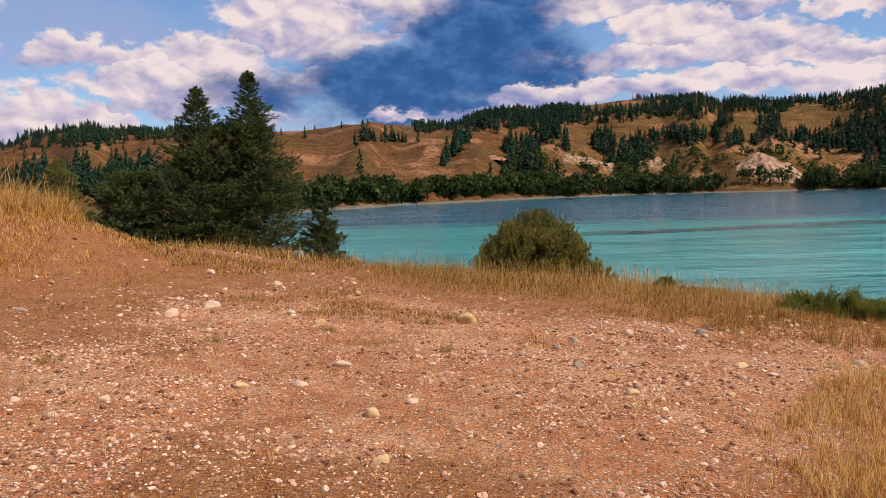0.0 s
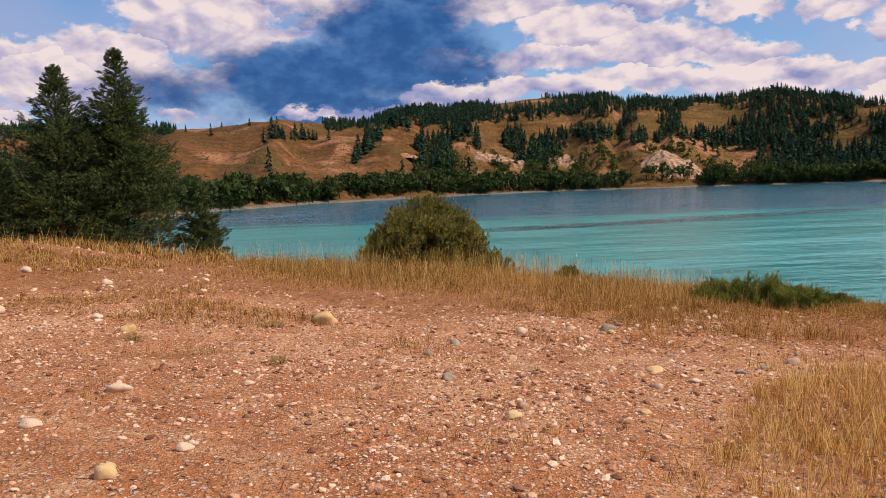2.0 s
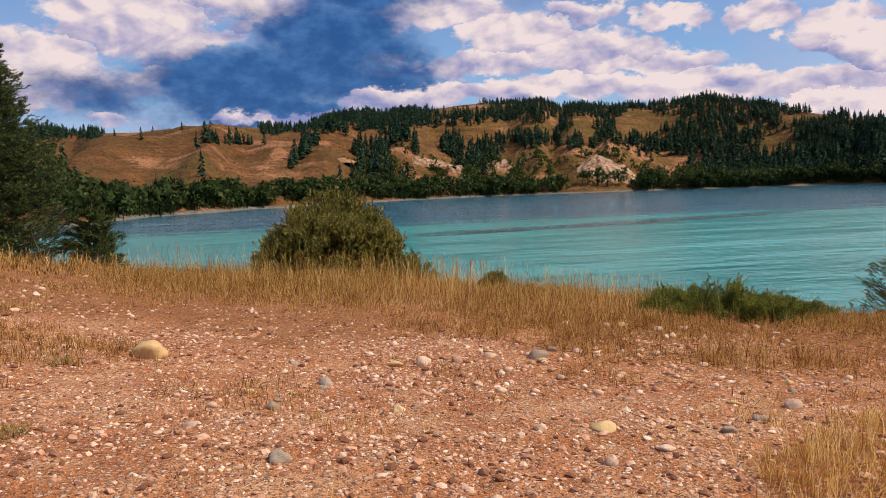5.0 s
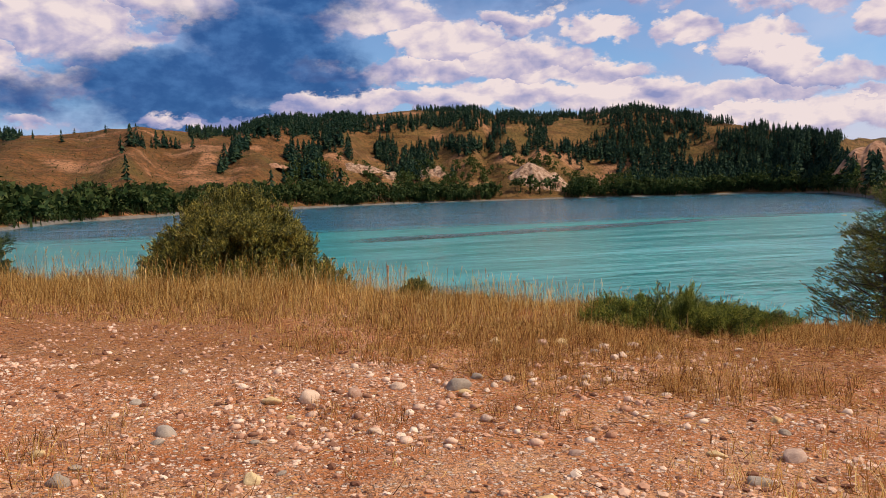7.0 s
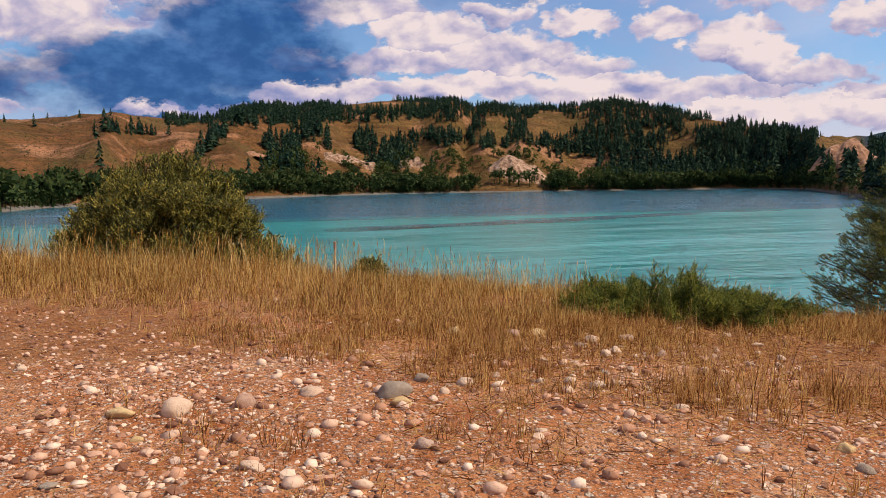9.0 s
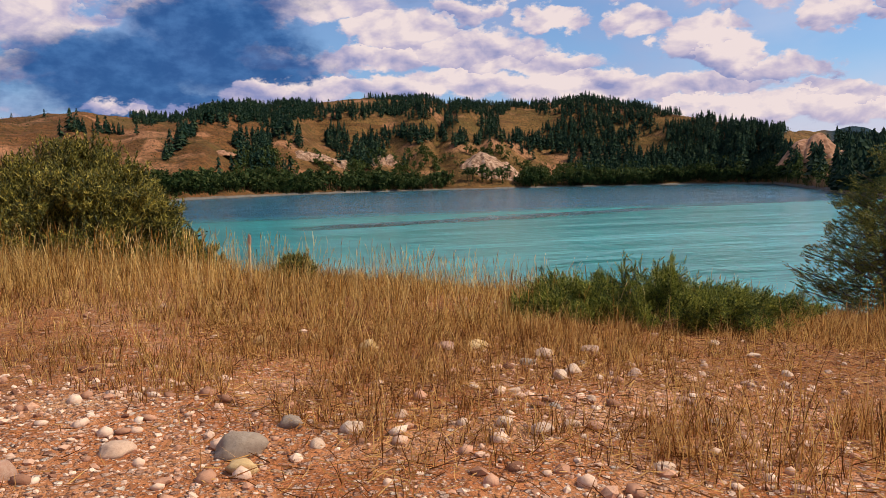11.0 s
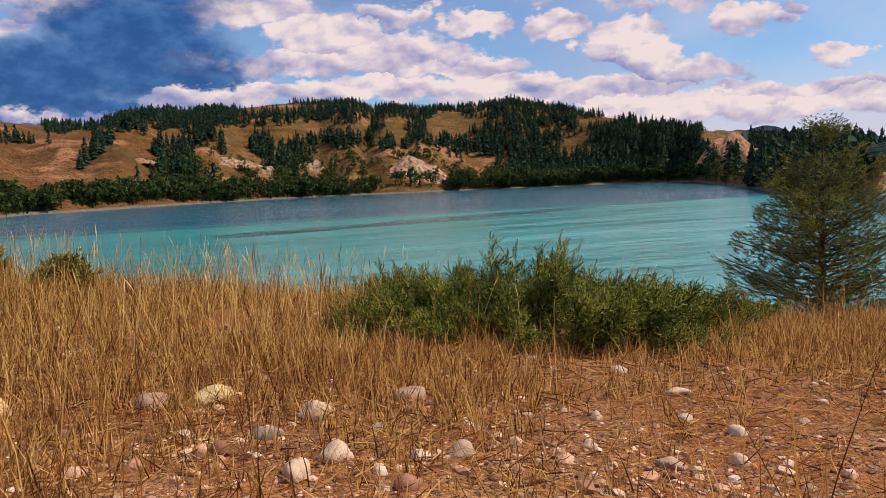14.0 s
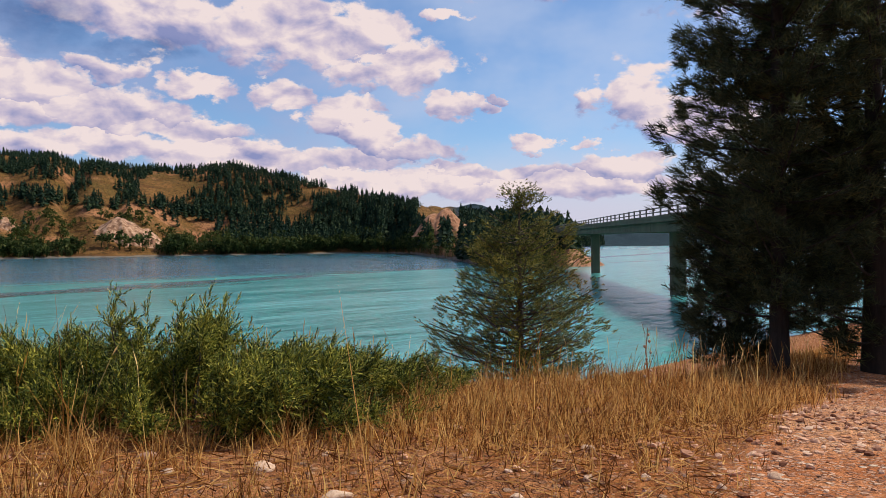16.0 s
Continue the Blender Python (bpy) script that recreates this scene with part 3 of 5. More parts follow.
def puff(count, seed):
    """A broadleaf tree seen from afar: loose leaves in an uneven crown."""
    r = np.random.default_rng(seed)
    lobes = np.stack([r.uniform(-0.22, 0.22, 5), r.uniform(-0.22, 0.22, 5), r.uniform(0.35, 0.78, 5)], 1)
    mid = lobes[r.integers(0, 5, count)] + r.normal(0, 0.085, (count, 3))
    turns = aim(r.normal(0, 1, (count, 3)) + [0, 0, 0.6], r.uniform(0, 6.3, count), r.uniform(0.09, 0.17, count))
    leaf = (np.array([(-0.6, 0, 0), (0.6, 0.1, 0), (0, 0.1, 1.0)]), np.array([(0, 1, 2)]))
    return merge(scatter(leaf, turns, mid), stick([(0, 0, 0), (0.02, 0, 0.55)], (0.03, 0.012), 3))


# bare places in the woods: bearing, elevation, half width, half height
BARE = [(-6.1, 2.6, 6.8, 2.3), (3.2, 2.3, 2.0, 1.3), (4.6, 3.66, 1.9, 0.36), (9.9, 2.6, 2.7, 1.4), (15.7, 2.1, 1.25, 0.7), (16.7, 3.96, 3.1, 0.42), (20.75, 3.75, 1.35, 0.95),
        (25.0, 3.95, 1.45, 1.0), (12.6, 5.6, 2.2, 0.40), (18.9, 2.05, 1.5, 0.6), (27.1, 4.1, 0.6, 0.36), (33.9, 1.9, 1.7, 0.3)]
BARE_TOO = [(31.7, 3.4, 0.3, 0.3), (35.6, 3.85, 1.4, 0.28), (35.5, -0.4, 4.5, 0.15), (22.5, 0.9, 2.3, 1.1), (43.2, 1.8, 1.0, 1.0), (44.4, 0.8, 1.0, 0.5), (-17, 2.6, 6, 0.8), (-27, 2.4, 6, 0.8)]
# groves that stand by themselves
GROVES = [(5.2, 2.95, 0.6, 0.7), (6.7, 2.65, 0.9, 1.1), (11.9, 2.95, 1.1, 1.0), (14.4, 2.5, 1.4, 1.2), (19.9, 4.2, 0.6, 0.7), (22.6, 3.8, 0.9, 1.0), (-0.6, 4.5, 1.5, 0.5),
          (9.3, 2.8, 0.35, 0.5), (20.5, 2.75, 0.8, 0.45), (24.7, 2.8, 0.5, 0.45), (8.2, 3.5, 1.2, 0.5), (17.6, 3.0, 0.9, 0.5)]


def woods(az, r, z):
    """How likely a conifer stands at a spot of the hills."""
    el = np.degrees(np.arctan2(z, r))
    top = np.interp(az, RIDGE_AZ, RIDGE_EL)
    x, y = r * np.sin(np.radians(az)), r * np.cos(np.radians(az))
    clump = rough(x / 45, y / 45, 21, 3)
    want = np.interp(az, [-33, -14, -11, 0, 2, 6, 18, 27, 29, 42, 43.5, 60], [0.35, 0.30, 0.0, 0.0, 0.2, 0.38, 0.43, 0.54, 0.90, 1.0, 0.6, 0.9])
    want = want + np.interp(az, [28, 34], [0.55, 0.55]) * clump
    # the close wood along the crest
    belt = np.interp(az, [1.5, 2.7, 10, 19.4, 23, 27], [4.8, 4.15, 4.35, 4.75, 4.6, 4.3])
    want = np.where((az > 1.5) & (el > belt + 0.25 * clump), 1.0, want)
    want = np.where((az <= 1.5) & (el > top - 0.3), np.interp(az, [-40, -12, -11, 0, 1.5], [1, 1, 0.50, 0.52, 0.8]), want)
    want = np.where((az < -11) & (el < 3.2), want - 0.15 + 0.8 * clump, want)
    for a, e, wide, high in BARE + BARE_TOO:
        want = want - 1.6 * np.exp(-(((az - a) / wide) ** 2 + ((el - e) / high) ** 2) ** 2)
    for a, e, wide, high in GROVES:
        want = np.maximum(want, 0.80 * np.exp(-(((az - a) / wide) ** 2 + ((el - e) / high) ** 2) ** 2))
    # a row along the fold of the bare hill, and one on its shoulder
    for a, e, lean, half in ((1.45, 2.9, 0.92, 0.95), (-3.7, 3.63, -0.06, 1.6)):
        near = np.abs(el - e - lean * (az - a)) / np.where(lean > 0.5, 0.42, 0.16)
        want = np.maximum(want, np.where(np.abs(az - a) < half, 1.0 - 0.6 * near, 0))
    return np.clip((want - 0.42) * 2.4, 0.003, 0.85)


def forest(name, label, count, low, high, tall, where, bases, mat, seed):
    r = np.random.default_rng(seed)
    a = r.uniform(low, high, count)
    rs, rr = np.interp(a, SHORE_AZ, SHORE_R), np.interp(a, RIDGE_AZ, RIDGE_R)
    d = rs + (rr - rs) * r.uniform(*where, count)
    d = np.where(a > 43.5, np.minimum(d, rs + (rr - rs) * r.uniform(0, 0.35, count)), d)
    spots = bearing(a, d)
    keep = (woods(a, d, spots[:, 2]) if name == "conifer_woods" else 0.75 + 0.5 * ripple(a / 0.8, d / 40, 31)) > r.uniform(0, 1, count)
    keep &= spots[:, 2] > WATER_Z + 0.35
    for fa, fr, wide in ((22.4, 400, 2.6), (9.2, 372, 1.1), (11.8, 395, 0.9), (15.0, 410, 0.8), (3.6, 330, 1.0), (44.3, 325, 1.4), (45.6, 285, 1.0)):
        keep &= ~((np.abs(a - fa) < wide) & (d > fr - (55 if fa > 43 else 24)) & (d < fr + (34 if wide > 2 else 12)) & (r.uniform(0, 1, count) < 0.9))
    spots, k = spots[keep], int(keep.sum())
    sets = []
    kind = r.integers(0, len(bases), k)
    size = tall * r.uniform(0.5, 1.0, k) * r.uniform(0.8, 1.5, k)
    if name == "conifer_woods":
        # smaller trees high on the slopes
        size = size * np.interp(((d - rs) / (rr - rs))[keep], [0.4, 0.85], [1.0, 0.58])
    size = size * np.interp(a[keep], [-12, 4, 18], [0.95, 0.95, 1.0]) if name.startswith("shore") else size
    for m, base in enumerate(bases):
        sel = kind == m
        ways = np.stack([r.normal(0, 0.03, sel.sum()), r.normal(0, 0.03, sel.sum()), np.ones(sel.sum())], 1)
        sets.append(scatter(base, aim(ways, r.uniform(0, 6.3, sel.sum()), size[sel]), spots[sel] - [0, 0, 0.4]))
    beyond(tagged(new(name, mesh(name, *merge(*sets), mat)), label, "trees", kind="stuff"))


forest("conifer_woods", "dark conifer woods on the hills across the lake", 26000, -33, 56, 7.6, (0.07, 1.03), [spire(3, 1.0, 26), spire(4, 1.2, 26), spire(5, 0.85, 26), spire(6, 1.1, 26)], WOODS, 11)
forest("hill_broadleaf_trees", "lighter green broadleaf trees among the conifers", 1300, 5, 43, 6.0, (0.04, 0.26), [puff(60, 8), puff(54, 9)], HILLLEAF, 15)
forest("hill_scrub", "dark low scrub dotted over the dry hills", 11000, -33, 44, 1.5, (0.05, 1.0), [puff(8, 6), puff(7, 7)], SHORELEAF, 14)
forest("shore_trees", "green broadleaf trees along the far shore", 1500, -13, 43, 7.5, (-0.003, 0.05), [puff(70, 1), puff(60, 2), puff(80, 3)], SHORELEAF, 12)
forest("shore_scrub", "low green scrub along the far shore", 2000, -13, 52, 3.0, (-0.004, 0.06), [puff(50, 4), puff(46, 5)], SHORELEAF, 13)


# ---- bare rock faces ----


def bluff(name, az, r, wide, high, deep, label, seed, skew=0.0):
    """A weathered rock face that bulges from the slope, cut by rills."""
    u, v = np.meshgrid(np.linspace(-1, 1, 46), np.linspace(0, 1, 26))
    crest = (1 - np.abs(u + skew * (1 - u * u)) ** 2.1) * (0.86 + 0.12 * ripple(u * 2.5 + seed, 0 * u, seed) + 0.05 * ripple(u * 8, 0 * u, seed + 1))
    rill = 0.20 * np.abs(rough(u * 7 + 0.4 * ripple(v * 3, u, seed), v * 1.2, seed + 3, 3)) * (0.35 + v)
    x = wide * u * (1.08 - 0.12 * v)
    y = deep * (1.6 * v**1.3 + 0.5 * u * u) + deep * 1.4 * rill
    z = high * crest * np.sin(v * np.pi / 2) ** 0.8 - 1.0 + 0.5 * ripple(u * 9, v * 7, seed)
    a = radians(az)
    place = bearing(np.array([az]), np.array([r]))[0]
    # x runs along the slope, y away from the lake
    verts = np.stack([x * math.cos(a) + y * math.sin(a), -x * math.sin(a) + y * math.cos(a), z], -1).reshape(-1, 3)
    first = (np.arange(25)[:, None] * 46 + np.arange(45)[None]).ravel()
    ob = new(name, mesh(name, verts, np.stack([first, first + 1, first + 47, first + 46], 1), CUTTING if name in ("rock_embankment", "roadside_cutting") or high < 4 else BLUFF, True))
    ob.location = place
    return beyond(tagged(ob, label, "rock face"))


bluff("rock_bluff", 22.3, 402, 21, 17.8, 14, "pale rounded bluff of eroded rock above the lake shore", 1)
bluff("rock_ledge", 9.3, 372, 18, 6.5, 11, "pale eroded rock ledge below a grassy hump", 2)
bluff("rock_ledge", 12.0, 398, 11, 6.5, 10, "pale eroded rock ledge among dark conifers", 3)
bluff("rock_ledge", 3.8, 332, 9, 3.2, 9, "low pale rock band on a bare hump", 4)
bluff("rock_ledge", 15.2, 410, 11, 8, 10, "small pale rock face among dark conifers", 5)
bluff("rock_embankment", 50.7, 147, 10, 5.5, 6, "orange-brown stony embankment under the far end of the bridge", 7)
bluff("roadside_cutting", 45.7, 285, 6, 5.0, 8, "low tan cutting beside the climbing road", 8)
bluff("roadside_cutting", 44.4, 322, 15, 13.0, 14, "steep tan road cutting above the far end of the bridge", 6, 0.35)

# ---- trees and shrubs at hand ----
FINE = sprig(7, 0.42, 0.055)
FULL = sprig(9, 0.55, 0.075)
TUFT = sprig(11, 1.0, 0.044, 0.0)
AIRY = sprig(12, 0.48, 0.045)
SCALY = sprig(13, 0.34, 0.032)


def conifer(name, label, at, tall, wide, mat, bark, base, sprigs, size, seed, bare=0.06, droop=0.12, gaps=0.0, lean=(0, 0), power=0.75, girth=0.022, inner=0.85, tufts=0, reaching=(0.62, 1.12), crest=0.0, per=26, knot=0.055, waver=0.0, sparse=0.0):
    """A conifer: trunk, limbs in whorls and a crown of twigs along them."""
    r = np.random.default_rng(seed)
    tree = thing(name, label, "tree", at)
    trunk_at = [(lean[0] * t * t, lean[1] * t * t, tall * t) for t in np.linspace(-0.03, 0.97, 9)]
    part("trunk", mesh("trunk", *stick(trunk_at, np.interp(np.linspace(0, 1, 9), [0, 0.1, 1], [1, 0.72, 0.1]) * girth * tall, 8), bark, True), tree)
    limbs, spots, ways, sizes = [], [], [], []
    count = int(sprigs / per)
    for k in range(count):
        t = bare + (0.985 - bare) * (k + r.uniform(0, 1)) / count
        if r.uniform() < gaps * (0.4 + 0.6 * ripple(t * 9, seed, 4)):
            continue
        if t > 0.5 and r.uniform() < sparse:
            continue
        if crest and 0.83 < t < 0.89:
            continue
        turn = k * 2.39996 + r.normal(0, 0.3)
        reach = wide * ((1 - t) / (1 - bare)) ** power * r.uniform(*reaching) * (0.75 + 0.25 * min(1, t / 0.18)) + 0.03 * wide
        if crest and t >= 0.89:
            reach = crest * r.uniform(0.5, 1.1)
        out = np.array([math.cos(turn), math.sin(turn), 0])
        root = np.array([lean[0] * t * t, lean[1] * t * t, tall * t])
        rise = 0.08 + 0.22 * t - droop + r.normal(0, 1) * waver
        s = np.linspace(0, 1, 5)[:, None]
        line = root + out * reach * s + np.array([0, 0, 1.0]) * reach * (rise * s + 0.28 * s * s - 0.12 * s)
        limbs.append(stick(line, np.linspace(0.012, 0.002, 5) * reach + 0.004, 4))
        many = max(5, int(per * (0.35 + reach / wide)))
        q = 1 - r.uniform(0, 1, many) ** 1.5 * inner
        side = np.array([-out[1], out[0], 0])
        off = r.normal(0, 0.17, many) * reach * (0.35 + 0.65 * (1 - np.abs(q - 0.6)))
        p = root + out * reach * q[:, None] + side * off[:, None] + np.array([0, 0, 1.0]) * (reach * (rise * q + 0.28 * q * q - 0.12 * q) + r.normal(0, 0.05, many) * reach)[:, None]
        if tufts:
            # needles gathered in round clumps towards the ends of the limbs
            hub = p[r.integers(0, many, tufts)] + r.normal(0, 0.05, (tufts, 3))
            p = hub[r.integers(0, tufts, many)] + r.normal(0, knot, (many, 3))
        spots.append(p)
        sizes.append(np.full(many, 0.55 + 0.45 * min(1, reach / (0.45 * wide))))
        ways.append(out * 0.8 + side * (np.sign(off) * r.uniform(0.1, 0.9, many))[:, None] + np.array([0, 0, 1.0]) * r.uniform(0.05, 0.75, many)[:, None])
    top = int(sprigs * 0.02)
    spots.append(np.stack([r.normal(0, 0.012, top) * wide + lean[0], r.normal(0, 0.012, top) * wide + lean[1], tall * r.uniform(0.9, 1.0, top)], 1))
    sizes.append(np.full(top, 0.5))
    ways.append(np.stack([r.normal(0, 0.5, top), r.normal(0, 0.5, top), np.ones(top)], 1))
    spots, ways, sizes = np.concatenate(spots), np.concatenate(ways), np.concatenate(sizes)
    part("branchwork", mesh("branchwork", *merge(*limbs), bark), tree)
    k = len(spots)
    part("crown", mesh("crown", *scatter(base, aim(ways, r.uniform(0, 6.3, k), size * sizes * r.uniform(0.6, 1.35, k)), spots), mat), tree)
    return tree


def on_ground(x, y, sink=0.05):
    return (x, y, float(ground_z(x, y)) - sink)


FIR_HABIT = dict(droop=-0.06, gaps=0.45, waver=0.12, per=44, reaching=(0.5, 1.2), inner=0.85)
conifer("fir_tree", "tall dark green fir with a pointed top beside the lake", on_ground(-10.9, 44.6), 11.2, 3.5, FIR, BARK, FULL, 20000, 0.27, 1, power=0.95, **FIR_HABIT)
conifer("fir_tree", "dark green fir standing close to a taller one", on_ground(-13.7, 44.0), 9.8, 3.4, FIR, BARK, FULL, 17000, 0.27, 2, power=0.92, **FIR_HABIT)
conifer("fir_tree", "small dense fir at the foot of two tall ones", on_ground(-6.9, 44.2), 4.6, 1.5, FIR, BARK, FULL, 4500, 0.26, 3, power=0.7, **FIR_HABIT)
conifer("fir_tree", "low spreading fir beside the heap of earth", on_ground(-17.2, 43.0), 4.6, 3.0, FIR, BARK, FULL, 7000, 0.32, 4, power=0.55, **FIR_HABIT)
conifer("fir_tree", "young fir behind the grassy heap of earth", on_ground(-26.6, 54.0), 7.2, 2.2, SAPLING, BARK, FINE, 5000, 0.40, 5, droop=0.0)
conifer("young_fir", "open young conifer with a yellowish crown and a tufted tip", on_ground(19.4, 24.4), 4.2, 2.0, SAPLING, BARK, AIRY, 14000, 0.125, 6, bare=0.04, droop=-0.02, gaps=0.3, power=0.72, reaching=(0.5, 1.12), inner=0.75, tufts=13, crest=0.36, per=64, knot=0.065, waver=0.16, girth=0.028)
conifer("young_fir", "low dark young conifer under the pines", on_ground(19.3, 20.2), 2.9, 0.8, PINE, BARK, TUFT, 4000, 0.12, 8, droop=0.0, power=0.4, tufts=10, per=70)
conifer("pine_tree", "tall dark pine with tufted needles at the water's edge", on_ground(18.5, 19.1), 12.5, 1.9, PINE, PINEBARK, TUFT, 16000, 0.14, 9, sparse=0.5, bare=0.06, droop=0.02, gaps=0.2, power=0.3, girth=0.013, inner=0.95, tufts=11, reaching=(0.45, 0.85), per=80, knot=0.05, waver=0.2)
conifer("pine_tree", "tall dark pine behind another pine", on_ground(19.9, 19.7), 13.0, 1.6, PINE, PINEBARK, TUFT, 9000, 0.16, 10, sparse=0.5, bare=0.05, droop=0.0, gaps=0.45, power=0.3, girth=0.012, inner=0.85, tufts=8, per=80, knot=0.065)
conifer("pine_tree", "dark pine beside the gravel track", on_ground(19.8, 18.3), 12.0, 2.0, PINE, PINEBARK, TUFT, 11000, 0.17, 12, sparse=0.5, bare=0.03, droop=0.02, gaps=0.5, power=0.3, girth=0.018, inner=0.85, tufts=8, per=80, knot=0.065)
conifer("pine_tree", "dark pine at the edge of the track", on_ground(21.5, 18.2), 11.0, 2.4, PINE, PINEBARK, TUFT, 10500, 0.18, 14, sparse=0.5, bare=0.02, droop=0.02, gaps=0.4, power=0.3, girth=0.016, inner=0.85, tufts=8, per=80, knot=0.065)


def shrub(name, label, at, half, tall, stems, sprigs, base, size, mat, seed, arch, lobes=(), turn=0.0, loose=0.055):
    """A shrub: many stems that arch out from the root, each clothed in twigs."""
    r = np.random.default_rng(seed)
    bush = thing(name, label, "shrub", at)
    wood, spots, ways = [], [], []
    c, s = math.cos(turn), math.sin(turn)
    for k in range(stems):
        a, reach = r.uniform(0, 2 * math.pi), r.uniform(0.05, 1) ** 0.5
        u, v = reach * math.cos(a), reach * math.sin(a)
        dome = (1 - reach**2.4) ** 0.5 if arch == "dome" else (1 - reach**2) ** 0.6
        high = tall * max(0.16, dome) * r.uniform(0.78, 1.08)
        for lu, lv, wide, gain in lobes:
            high *= 1 + gain * math.exp(-(((u - lu) / wide) ** 2 + ((v - lv) / wide) ** 2))
        x, y = half[0] * u, half[1] * v
        tip = np.array([x * c - y * s, x * s + y * c, high])
        root = tip * [0.32, 0.32, 0] + [0, 0, -0.04]
        bend = root * 0.45 + tip * 0.55 + np.array([0, 0, 0.10 * tall]) if arch == "dome" else root * 0.25 + tip * [0.75, 0.75, 0.35]
        t = np.linspace(0, 1, 6)[:, None]
        line = (1 - t) ** 2 * root + 2 * t * (1 - t) * bend + t * t * tip
        wood.append(stick(line, np.linspace(0.014, 0.003, 6) * (0.5 + tall * 0.6), 4))
        many = sprigs // stems
        q = (0.22 + 0.78 * r.uniform(0, 1, many) ** 0.7)[:, None]
        p = (1 - q) ** 2 * root + 2 * q * (1 - q) * bend + q * q * tip
        along = 2 * (1 - q) * (bend - root) + 2 * q * (tip - bend)
        along /= np.linalg.norm(along, axis=1, keepdims=True)
        spots.append(p + r.normal(0, loose, (many, 3)) * (half[0] * 0.5 + 0.3) * (1.15 - 0.8 * q))
        ways.append(along * 0.8 + r.normal(0, 0.42, (many, 3)) + [0, 0, 0.25])
    spots, ways = np.concatenate(spots), np.concatenate(ways)
    k = len(spots)
    part("branchwork", mesh("branchwork", *merge(*wood), BARK), bush)
    part("foliage", mesh("foliage", *scatter(base, aim(ways, r.uniform(0, 6.3, k), size * r.uniform(0.6, 1.4, k)), spots), mat), bush)
    return bush


def mound(name, label, at, half, tall, clumps, each, size, mat, seed, lift=0.55):
    """A dense rounded bush: short leafy shoots in clumps over a lumpy dome, on branches from the root."""
    r = np.random.default_rng(seed)
    bush = thing(name, label, "shrub", at)
    wood, spots, ways = [], [], []
    for k in range(clumps):
        turn, rise = r.uniform(0, 2 * math.pi), r.uniform(0.0, 1.0)
        ring = math.sqrt(1 - rise**2)
        out = np.array([ring * math.cos(turn), ring * math.sin(turn), rise])
        lump = 1 + 0.10 * float(ripple(turn * 1.3, rise * 3, seed)) + 0.05 * float(ripple(turn * 4, rise * 8, seed + 1))
        far_out = 1 - 0.5 * r.uniform(0, 1) ** 2.2
        hub = out * [half[0], half[1], tall] * lump * far_out
        # fuller low down than a ball
        hub[:2] *= 1 + 0.10 * (1 - rise)
        if k % 6 == 0:
            t = np.linspace(0, 1, 5)[:, None]
            wood.append(stick(t * hub + t * (1 - t) * np.array([0, 0, 0.25 * tall]) + [0, 0, -0.05], np.linspace(0.035, 0.006, 5), 4))
        n_here = int(each * r.uniform(0.6, 1.4))
        spots.append(hub + r.normal(0, 1, (n_here, 3)) * [0.14, 0.14, 0.11])
        ways.append(out * 0.7 + [0, 0, lift] + r.normal(0, 0.42, (n_here, 3)))
    spots, ways = np.concatenate(spots), np.concatenate(ways)
    spots[:, 2] = np.maximum(spots[:, 2], 0.02)
    k = len(spots)
    part("branchwork", mesh("branchwork", *merge(*wood), BARK), bush)
    part("foliage", mesh("foliage", *scatter(FULL, aim(ways, r.uniform(0, 6.3, k), size * r.uniform(0.6, 1.4, k)), spots), mat), bush)
    return bush


mound("juniper_bush", "rounded olive green bush at the edge of the bank", on_ground(3.1, 27.5, 0.15), (2.05, 1.9), 2.72, 430, 50, 0.16, BUSHLEAF, 21)


